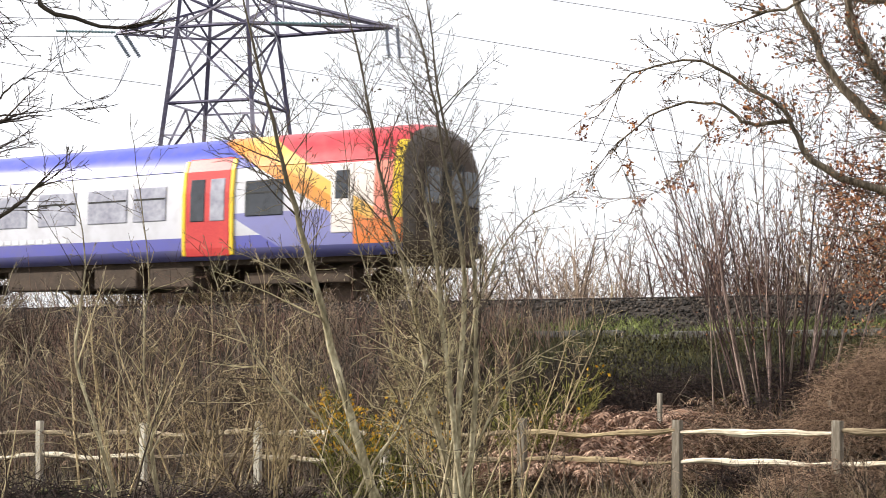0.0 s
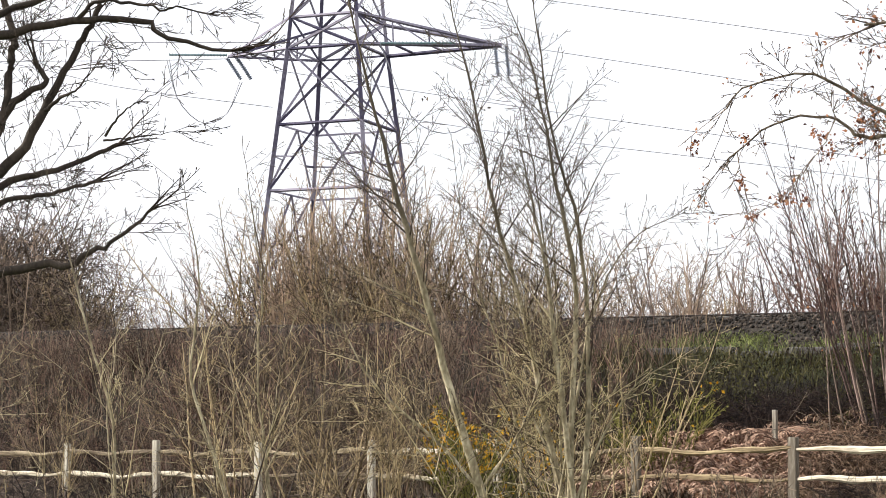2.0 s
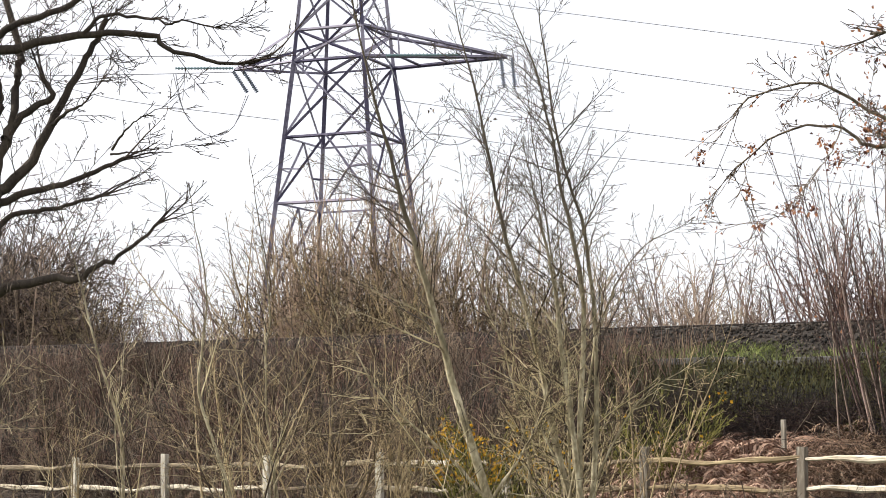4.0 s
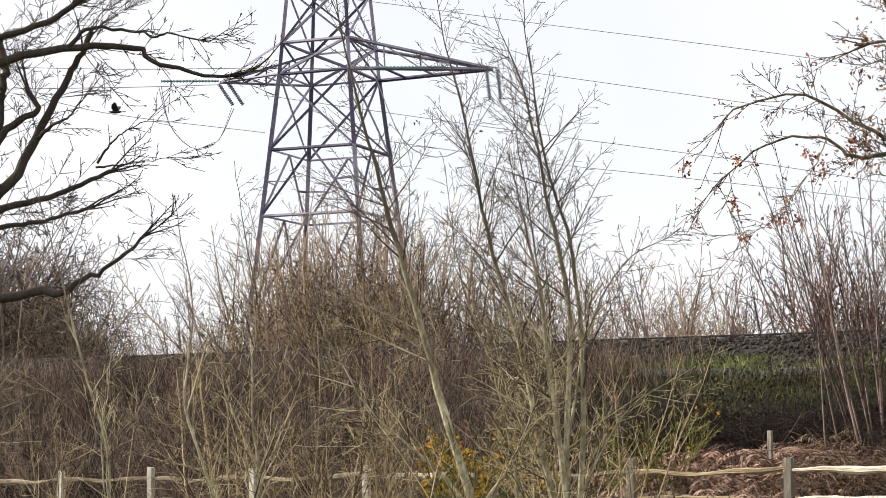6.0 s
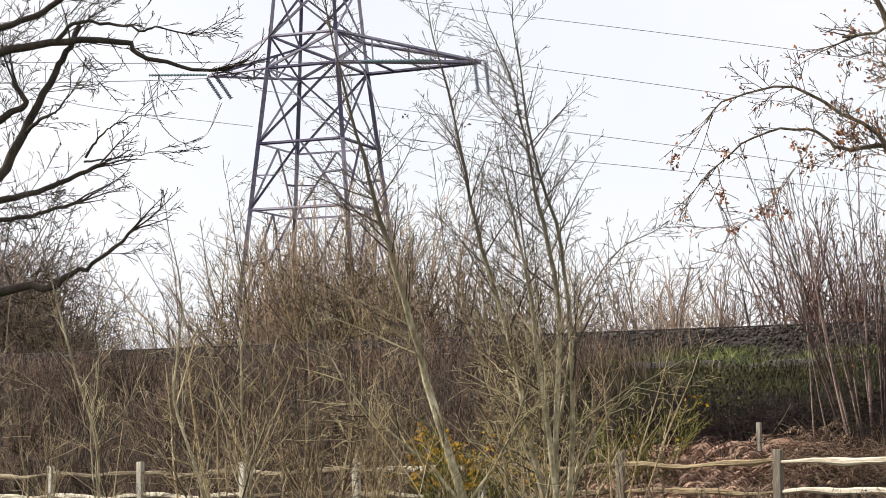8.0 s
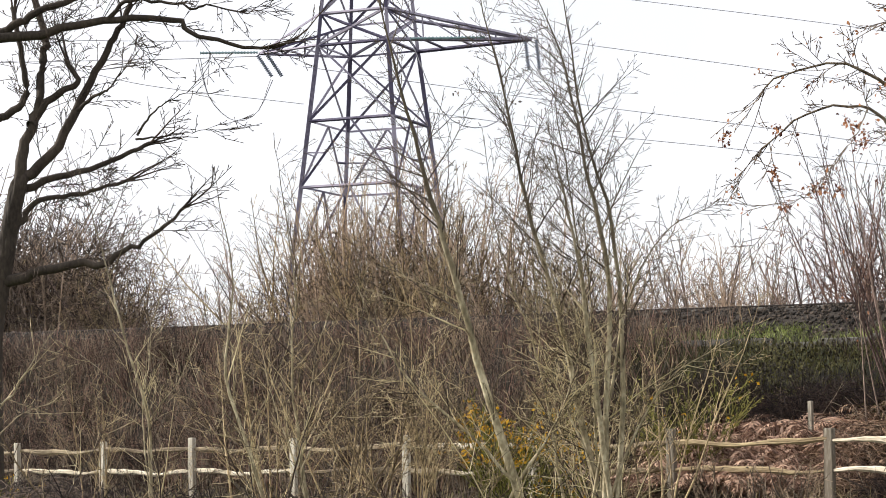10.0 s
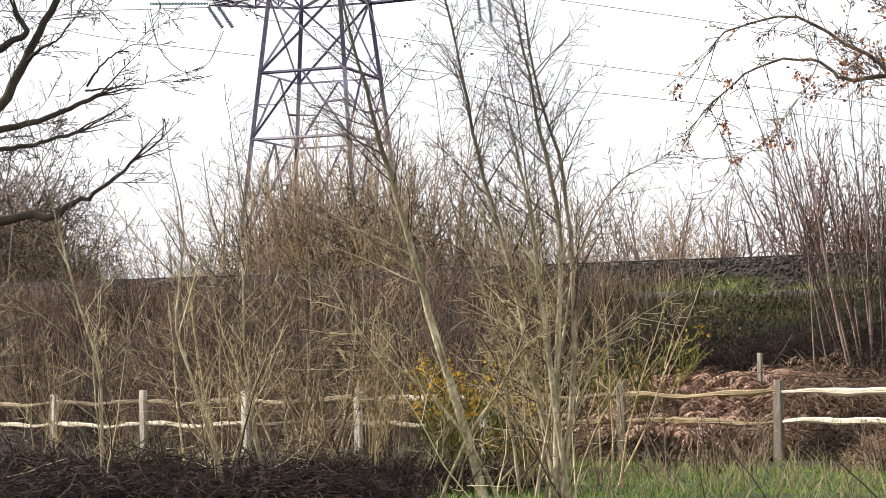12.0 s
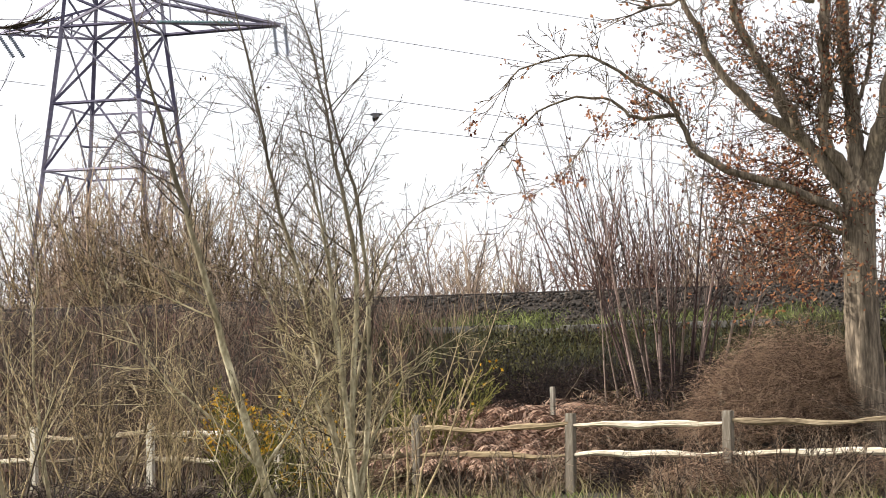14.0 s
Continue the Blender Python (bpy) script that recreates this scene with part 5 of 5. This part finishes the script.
    plant(f, scatter(rng, 18, 3.0, 18.5, 1.6, 3.6), "thin brown scrub on the railway bank", "bush", "scrub on the bank", (0.5, 0.9), 56)
    f = shrub_form("bank_scrub", 55, 0.9, 1.4, 12, 9.0, RED_TWIG, 3, 0.9, 0.02, 0.42, 0.004, 2)
    plant(f, scatter(rng, 36, 20.6, 40.0, 4.9, 6.3), "low red-brown scrub at the edge of the ballast", "bush", "scrub on the bank", (0.6, 1.0), 54)
    f = shrub_form("bank_scrub", 39, 0.55, 1.0, 11, 9.0, DARK_BRUSH_AND_SHADE, 3, 0.95, 0.0, 0.42, 0.004, 2)
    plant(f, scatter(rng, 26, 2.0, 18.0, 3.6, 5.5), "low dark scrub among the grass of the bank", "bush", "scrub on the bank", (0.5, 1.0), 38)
    # scrub on the near bank
    for k, (mat, h, n) in enumerate(((SCRUB_TWIG, 1.7, 38), (RED_TWIG, 1.5, 22), (STRAW, 1.3, 8), (GREY_TWIG, 1.7, 20))):
        f = shrub_form("bank_scrub", 80 + k, h, 1.8, 15, 8.0, mat, 3, 0.9, 0.04, 0.40, 0.0032, 2)
        plant(f, scatter(rng, n, 18.8, 39.0, 0.8, 4.9), "tangled leafless scrub on the railway bank", "bush", "scrub on the bank", (0.55, 1.0), 85 + k)


make_scrub()


# ---- bracken, gorse, brambles ----
def bracken_form(seed, mat, fronds=9, size=1.0):
    rng = random.Random(seed)
    v, f = [], []
    for i in range(fronds):
        a = i * 6.283 / fronds + rng.uniform(-0.4, 0.4)
        out = Vector((math.cos(a), math.sin(a), 0))
        p, d = Vector((0, 0, 0)), (out * 0.38 + Vector((0, 0, 1))).normalized()
        n = 22
        ln = size * 0.85 * rng.uniform(0.7, 1.1)
        for j in range(n):
            q = p + d * ln / n
            side = d.cross(Vector((0, 0, 1))).normalized()
            w = 0.17 * ln * math.sin(math.pi * min(1, (j + 1) / n * 0.9 + 0.12)) * (j > 2)
            b = len(v)
            v += [p, q, q + side * 0.006, p + side * 0.006]
            f.append((b, b + 1, b + 2, b + 3))
            if w:
                for sgn in (-1, 1):
                    b = len(v)
                    t = p + side * sgn * w + d * w * 0.35 + Vector((0, 0, -w * rng.uniform(0.1, 0.9)))
                    m = p.lerp(t, 0.5) + Vector((0, 0, 0.012))
                    v += [p, m + d * ln / n * 0.42, t, m - d * ln / n * 0.30]
                    f.append((b, b + 1, b + 2, b + 3))
            p = q
            d = (d + out * 0.05 + Vector((0, 0, -0.03 - 0.008 * j)) + side * rng.uniform(-0.06, 0.06)).normalized()
    return quick_mesh("bracken", v, f, mat)


def strand_mound(name, seed, rx, ry, h, count, mat, label, place, category="bramble", fat=1.0):
    """A heap of arching dead strands."""
    rng = random.Random(seed)
    T = Tubes()
    for _ in range(count):
        a, e = rng.uniform(0, 6.283), rng.random() ** 0.5
        p = Vector((math.cos(a) * rx * e, math.sin(a) * ry * e, 0))
        top = h * math.sqrt(max(0.02, 1 - e * e)) * rng.uniform(0.5, 1.08)
        p.z = top * rng.uniform(0.5, 1)
        d = Vector((rng.gauss(0, 1), rng.gauss(0, 1), rng.uniform(-0.5, 1.0))).normalized()
        ln = rng.uniform(0.15, 0.6)
        line = [p]
        for _ in range(3):
            d = (d + Vector((rng.gauss(0, 0.35), rng.gauss(0, 0.35), -0.22 + rng.gauss(0, 0.3)))).normalized()
            line.append(line[-1] + d * ln / 3)
        T.add(line, [0.0042 * fat, 0.004 * fat, 0.003 * fat, 0.0015 * fat])
    ob = T.mesh(name, mat)
    ob.location = (place[0], place[1], on_land(*place) - 0.05)
    tagged(ob, label, category)
    return ob


def make_undergrowth():
    rng = random.Random(91)
    spots = []
    for s, d in [(rng.uniform(13.3, 15.7), rng.uniform(0.5, 2.7)) for _ in range(130)]:
        q = spot(s, d)
        spots.append((q.x, q.y))
    for k in range(3):
        plant(bracken_form(95 + k, BRACKEN, 9 + k), spots[k::3], "collapsed pinkish-brown dead bracken behind the fence", "bracken", "bracken by the fence", (1.15, 1.8), 96 + k)
    for k in range(2):
        more = scatter(rng, 60, 3.0, 36.0, 1.0, 3.2)
        plant(bracken_form(105 + k, RUST, 10), more, "rust-brown withered bracken on the bank foot", "bracken", "bracken by the fence", (0.6, 1.1), 106 + k)
    x, y = [(6.75, 27.2, 1.2)][0][:2]
    strand_mound("bracken_mound", 111, 1.55, 1.2, 1.75, 20000, RUST, "tall rounded mound of matted rust-brown dead bracken", (x, y), fat=0.55)
    x, y = [(5.31, 25.0, 0.11)][0][:2]
    strand_mound("bracken_mound", 112, 1.3, 0.5, 0.75, 1800, RUST, "low mound of dead bracken spilling through the fence", (x, y))
    x, y = [(6.79, 25.0, 0.08)][0][:2]
    strand_mound("bracken_mound", 113, 1.2, 0.6, 0.7, 1800, RUST, "low mound of dead bracken spilling through the fence", (x, y))
    x, y = [(4.47, 28.4, 0.89)][0][:2]
    strand_mound("bracken_mound", 114, 1.3, 0.8, 0.8, 2200, RUST, "flattened dead bracken heap below the coppice", (x, y))
    for i in range(10):
        q = spot(8.8 + i * 0.95, rng.uniform(0.35, 0.9))
        strand_mound("bramble_tangle", 191 + i, rng.uniform(0.6, 0.9), 0.4, rng.uniform(0.35, 0.7), 800, RUST if i % 3 else DARK_BRUSH_AND_SHADE, "withered bramble tangle along the fence foot", (q.x, q.y), fat=1.3)
    # cut brush heap in the meadow
    heaps = [(-5.05, 20.5, 0.09), (-3.15, 20.5, 0.07)] + [(-6.59, 22.5, 0.09), (-4.43, 22.5, 0.09), (-2.56, 22.5, 0.1), (-1.39, 22.5, 0.01)]
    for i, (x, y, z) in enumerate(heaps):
        strand_mound("brushwood_heap", 121 + i, 1.9 if i < 4 else 1.3, 0.9, (0.6, 0.5, 0.66, 0.6, 0.5, 0.42)[i], 2300, DARK_BRUSH_AND_SHADE, "dark heap of cut bramble and brushwood in the grass", (x, y), "brush heap", 1.8)["kind"] = "stuff"
    # the first two tangles are coloured dark for shade on the heap
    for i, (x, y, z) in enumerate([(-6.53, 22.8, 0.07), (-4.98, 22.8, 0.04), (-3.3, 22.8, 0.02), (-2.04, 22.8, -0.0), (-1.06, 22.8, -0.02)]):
        strand_mound("brushwood_heap", 221 + i, 1.2, 0.5, (0.75, 0.7, 0.66, 0.6, 0.45)[i], 1000, DARK_BRUSH_AND_SHADE if i < 2 else GREY_TWIG, "grey-brown tangle of cut brushwood in the grass", (x, y), "brush heap", 1.9)["kind"] = "stuff"
    # tangles whose dark colour paints the shaded band below the grass
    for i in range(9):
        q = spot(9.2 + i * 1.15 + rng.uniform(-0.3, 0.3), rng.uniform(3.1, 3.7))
        strand_mound("bramble_tangle", 171 + i, rng.uniform(0.8, 1.2), 0.6, rng.uniform(0.5, 0.85), 1000, DARK_BRUSH_AND_SHADE, "dark shaded bramble tangle on the bank", (q.x, q.y))
    # dry upright stems before the fence
    T = Tubes()
    g = random.Random(131)
    for _ in range(650):
        s, d = g.uniform(7, 33), -abs(g.gauss(0, 1.6)) + 0.3
        q = spot(s, d)
        if s < 16 and g.random() < 0.75:
            continue
        p = Vector((q.x, q.y, on_land(q.x, q.y)))
        dr = Vector((g.gauss(0, 0.28), g.gauss(0, 0.28), 1))
        limb(T, g, p, dr, g.uniform(0.4, 1.15), 0.006, 1, 2.2, 0.5, 0.1, 0.2, thin=0.0025)
    tagged(T.mesh("dead_weed_stems", STRAW), "dry straw-coloured weed stems along the fence", "weeds", kind="stuff")
    # the first two tangles have the corner's shade in their colour
    for i, (x, y, z) in enumerate([(-9.77, 31.0, 0.58), (-8.88, 31.0, 0.52)] + [(-7.94, 26.0, 0.44), (-6.96, 26.0, 0.35)]):
        strand_mound("bramble_tangle", 205 + i, 1.3, 0.8, (0.75, 0.65, 0.85, 0.62)[i], 1300, GREY_TWIG if i > 1 else DARK_BRUSH_AND_SHADE, "dark shaded bramble tangle at the far end of the fence", (x, y), fat=1.6)
    # long arching canes in the near grass
    for i, k in enumerate(([(2.52, 14.0, 0.39), (2.28, 14.0, 0.65), (2.03, 14.0, 0.88), (1.82, 14.0, 0.99)], [(1.8, 15.0, 0.31), (1.67, 15.0, 0.54), (1.47, 15.0, 0.81), (1.41, 15.0, 1.04)], [(1.3, 15.0, 0.32), (1.26, 15.0, 0.54), (1.18, 15.0, 0.77)])):
        T = Tubes()
        T.add(smooth_line([(k[0][0] + 0.1, k[0][1], 0.0)] + list(k), 14), [0.009 - 0.0004 * j for j in range(14)])
        tagged(T.mesh("bramble_cane", DARK_TWIG), "dark arching bramble cane in the grass", "bramble", "bramble canes")
    # pale fallen canes along the sagging wire
    T, g = Tubes(), random.Random(137)
    for _ in range(170):
        s, d = g.uniform(5.5, 14.2), g.uniform(1.5, 2.6)
        p = spot(s, d)
        p.z = float(land(s, d)) + g.uniform(0.1, 0.75)
        dr = ALONG * g.choice((-1, 1)) + Vector((g.gauss(0, 0.25), g.gauss(0, 0.25), g.gauss(0.1, 0.35)))
        limb(T, g, p, dr, g.uniform(0.4, 1.0), g.uniform(0.004, 0.008), 1, 2.4, 0.7, -0.1, 0.25, 6, None, 0.003)
    tagged(T.mesh("fallen_canes", STRAW), "pale grey fallen canes tangled along the sagging wire", "bramble", kind="stuff")
    # thin upright dead stems all over the left bank
    for name, m2, n, seed in (("dead_bank_stems", RED_TWIG, 3800, 133), ("dead_bank_stems", SCRUB_TWIG, 4200, 134), ("pale_bank_stems", STRAW, 1500, 135)):
        T, g = Tubes(), random.Random(seed)
        for _ in range(n):
            s, d = g.uniform(17.6, 39), g.uniform(0.6, 6.6)
            p = spot(s, d)
            p.z = float(land(s, d)) - 0.03
            dr = Vector((g.gauss(0, 0.25), g.gauss(0, 0.25), 1)).normalized()
            h = g.uniform(0.35, 1.15) * (0.7 if d > 5 else 1.0)
            T.add([p, p + dr * h * 0.55, p + dr * h + Vector((g.gauss(0, 0.08), g.gauss(0, 0.08), 0))], [0.006, 0.0045, 0.002])
        tagged(T.mesh(name, m2), "thin upright dead stems covering the railway bank", "weeds", kind="stuff")
    # long crossing canes on the bank
    for name, m2, n, seed in (("arching_canes", STRAW, 260, 161), ("arching_canes", RED_TWIG, 240, 162), ("arching_canes", DARK_BRUSH_AND_SHADE, 300, 163)):
        T, g = Tubes(), random.Random(seed)
        for _ in range(n):
            s, d = g.uniform(17.6, 39), g.uniform(0.5, 5.2)
            p = spot(s, d)
            p.z = float(land(s, d)) - 0.03
            dr = Vector((g.gauss(0, 0.5), g.gauss(0, 0.4), 1)).normalized()
            limb(T, g, p, dr, g.uniform(1.0, 2.4), g.uniform(0.009, 0.015), 1, 2.6, 0.8, -0.25, 0.35, 7, None, 0.003)
        tagged(T.mesh(name, m2), "long arching bare bramble canes on the railway bank", "bramble", kind="stuff")
    # gorse
    for i, (t, z, rx, h, fl) in enumerate((
            (*[(-1.16, 25.8, 0.34)][0][:2], 0.62, 1.95, 330), (*[(1.43, 29.0, 0.85)][0][:2], 0.42, 2.1, 12),
            (*[(-9.69, 30.0, 0.53)][0][:2], 0.6, 0.7, 30), (*[(-0.43, 25.2, 0.22)][0][:2], 0.6, 0.8, 30))):
        r2 = random.Random(140 + i)
        bush = empty("gorse_bush", (t, z, on_land(t, z)))
        tagged(bush, "green gorse bush with yellow flowers by the fence", "bush")
        T, tips = Tubes(), []
        for _ in range(18 if i == 1 else 36):
            d = Vector((r2.gauss(0, 0.42), r2.gauss(0, 0.5), 1))
            limb(T, r2, Vector((r2.gauss(0, rx * 0.3), r2.gauss(0, rx * 0.3), -0.05)), d, h * r2.uniform(0.6, 1.0), 0.012, 2, 6.0, 0.6, 0.2, 0.2, 5, tips, 0.004)
        tagged(T.mesh("foliage", GORSE, bush), kind="stuff")
        pick = [p for p, d in tips if p.z > 0.45 * h]
        r2.shuffle(pick)
        pick = [p + Vector((r2.gauss(0, 0.03), -0.02 + r2.gauss(0, 0.03), r2.gauss(0, 0.03))) for p in pick[:fl] for _ in range(3)]
        tagged(leaf_cloud("blossom", r2, pick, 0.055, GORSE_FLOWER, bush, squash=0.8), kind="stuff")
        tagged(leaf_cloud("spine_growth", r2, [p for p, d in tips], 0.055, GORSE, bush, squash=0.3), kind="stuff")
    # ivy and bramble leaves on the darker bank
    r3 = random.Random(151)
    for s0, s1, n, mat, dd in ((3, 17.5, 16000, SLOPE_GREEN, (2.9, 5.3)), (17.5, 36, 5000, SLOPE_GREEN, (1.0, 5.0))):
        P = []
        for _ in range(n):
            s, d = r3.uniform(s0, s1), r3.uniform(*dd)
            if noise.noise(Vector((s * 0.6, d * 0.8, 3.0))) < -0.05:
                continue
            q = spot(s, d)
            P.append((q.x, q.y, float(land(s, d)) + r3.uniform(0, 0.35) * (0.6 + noise.noise(Vector((s, d, 0.0))))))
        tagged(leaf_cloud("bank_foliage", r3, P, 0.055, mat, None, squash=0.7), "low dark green bramble and ivy on the bank", "undergrowth", kind="stuff")


make_undergrowth()


# ---- grass ----
def make_grass():
    g = np.random.default_rng(161)
    for name, mat, n, box_s, box_d, hgt in (("meadow_grass", GRASS, 28000, (2, 24), (-9.5, -0.5), (0.03, 0.11)), ("dry_grass", DRY_GRASS, 7000, (2, 32), (-7.0, 1.5), (0.10, 0.42)), ("verge_grass", VERGE, 11000, (-2, 19.5), (5.65, 6.6), (0.06, 0.20)), ("bank_grass", SLOPE_GREEN, 16000, (0, 20.5), (3.5, 5.4), (0.10, 0.32))):
        s, d = g.uniform(*box_s, n), g.uniform(*box_d, n)
        z = land(s, d)
        p = np.stack([-0.8192 * s + 0.5736 * (d + FENCE_D0), 0.5736 * s + 0.8192 * (d + FENCE_D0), z - 0.01], -1)
        a = g.uniform(0, 6.283, n)
        w = np.stack([np.cos(a), np.sin(a), 0 * a], -1) * g.uniform(0.004, 0.010, (n, 1))
        lean = np.stack([g.normal(0, 0.35, n), g.normal(0, 0.35, n), np.ones(n)], -1)
        h = g.uniform(*hgt, (n, 1))
        mid = p + lean * h * 0.55
        tip = p + lean * np.array([1.6, 1.6, 1.0]) * h
        v = np.stack([p - w, p + w, mid + w * 0.7, mid - w * 0.7, tip], 1).reshape(-1, 3)
        i = np.arange(n)[:, None] * 5
        f = np.concatenate([i + [0, 1, 2], i + [0, 2, 3], i + [3, 2, 4]])
        tagged(quick_mesh(name, v, f, mat), {"meadow_grass": "fresh green winter meadow grass", "dry_grass": "tufts of straw-coloured dead grass", "bank_grass": "rank dark grass on the railway bank", "verge_grass": "short green grass on the railway ledge"}[name], "grass", kind="stuff")


make_grass()


# ---- birds ----
def make_bird(span):
    bird = empty("crow")
    tagged(bird, "dark crow in flight with spread wings", "bird")
    bm = bmesh.new()
    bmesh.ops.create_uvsphere(bm, u_segments=12, v_segments=8, radius=1.0)
    for q in bm.verts:
        q.co = Vector((q.co.x * 0.20, q.co.y * 0.055, q.co.z * 0.055))
        if q.co.x < 0:
            q.co.y *= 1 + q.co.x
    body = part("body", bm, FEATHER, bird, smooth=True)
    bm = bmesh.new()
    bmesh.ops.create_cone(bm, cap_ends=True, segments=8, radius1=0.022, radius2=0.004, depth=0.07, matrix=pose(0.225, 0, 0.01, 0, 90, 0))
    part("beak", bm, FEATHER, body)
    bm = bmesh.new()
    pts = [(-0.16, -0.02), (-0.16, 0.02), (-0.34, 0.07), (-0.36, 0.0), (-0.34, -0.07)]
    lo = [bm.verts.new((x, y, -0.006)) for x, y in pts]
    hi = [bm.verts.new((x, y, 0.006)) for x, y in pts]
    bm.faces.new(lo)
    bm.faces.new(list(reversed(hi)))
    for i in range(5):
        bm.faces.new((lo[i], hi[i], hi[(i + 1) % 5], lo[(i + 1) % 5]))
    part("tail", bm, FEATHER, body)
    wings = []
    for sgn in (-1, 1):
        bm = bmesh.new()
        pts = [(0.09, 0.03), (0.11, 0.2), (0.06, 0.36), (-0.06, span), (-0.10, 0.40), (-0.12, 0.22), (-0.10, 0.03)]
        lo = [bm.verts.new((x, y * sgn, 0.02)) for x, y in pts]
        hi = [bm.verts.new((x, y * sgn, 0.032)) for x, y in pts]
        bm.faces.new(lo)
        bm.faces.new(list(reversed(hi)))
        for i in range(len(pts)):
            j = (i + 1) % len(pts)
            bm.faces.new((lo[i], hi[i], hi[j], lo[j]))
        bmesh.ops.recalc_face_normals(bm, faces=bm.faces)
        wings.append((part("wing", bm, FEATHER, bird), sgn))
    return bird, wings


CROWS = [make_bird(0.47), make_bird(0.47)]


# ---- what moves ----
def motions():
    # the train runs off to the left at a steady 21.6 m/s
    heading = math.degrees(math.atan2(ALONG.y, ALONG.x))

    def train_at(t):
        s = 22.6 + 21.6 * t
        return spot(s, 8.78, float(rail_z(s)))
    rows = []
    for t in (0.0, 0.5, 1.0, 2.0, 4.0, 7.0, 10.0, 14.0):
        q = train_at(t)
        rows.append((t, pose(q.x, q.y, q.z, 0, -0.48, heading)))
    walk(TRAIN, rows)
    # two crows cross the sky, one each way
    for (bird, wings), way in zip(CROWS, (CROW_LEFT, CROW_RIGHT)):
        (t0, *p0), (t1, *p1) = way[0], way[1]
        (t2, *p2), (t3, *p3) = way[-2], way[-1]
        v0, v1 = (Vector(p1) - Vector(p0)) / (t1 - t0), (Vector(p3) - Vector(p2)) / (t3 - t2)
        turn = math.degrees(math.atan2(v0.y, v0.x))
        rows = [(i, Vector(p0) + v0 * (i - t0)) for i in range(0, int(t0) + 1)]
        rows += [(t, Vector(p)) for t, *p in way]
        rows += [(i, Vector(p3) + v1 * (i - t3)) for i in range(int(t3) + 1, 15)]
        walk(bird, [(t, pose(*q, 0, 0, turn)) for t, q in rows])
        for w, sgn in wings:
            beat = []
            for i in range(0, 141):
                beat.append((i / 10, pose(0, 0, 0, sgn * 38 * math.sin(i * 2.1 + 0.6), 0, 0)))
            walk(w, beat)


CROW_LEFT = [(5.3, -5.57, 60.0, 10.83), (5.5, -8.68, 60.0, 11.09), (5.7, -11.31, 60.0, 11.54), (5.9, -13.39, 60.0, 11.92), (6.2, -15.71, 60.0, 11.83)]
CROW_RIGHT = [(12.7, -14.39, 60.0, 12.02), (13.0, -11.46, 60.0, 11.43), (13.2, -9.18, 60.0, 10.85), (13.4, -6.81, 60.0, 10.27), (13.6, -4.28, 60.0, 9.87), (13.8, -1.49, 60.0, 9.73), (14.0, 1.42, 60.0, 10.04)]
motions()
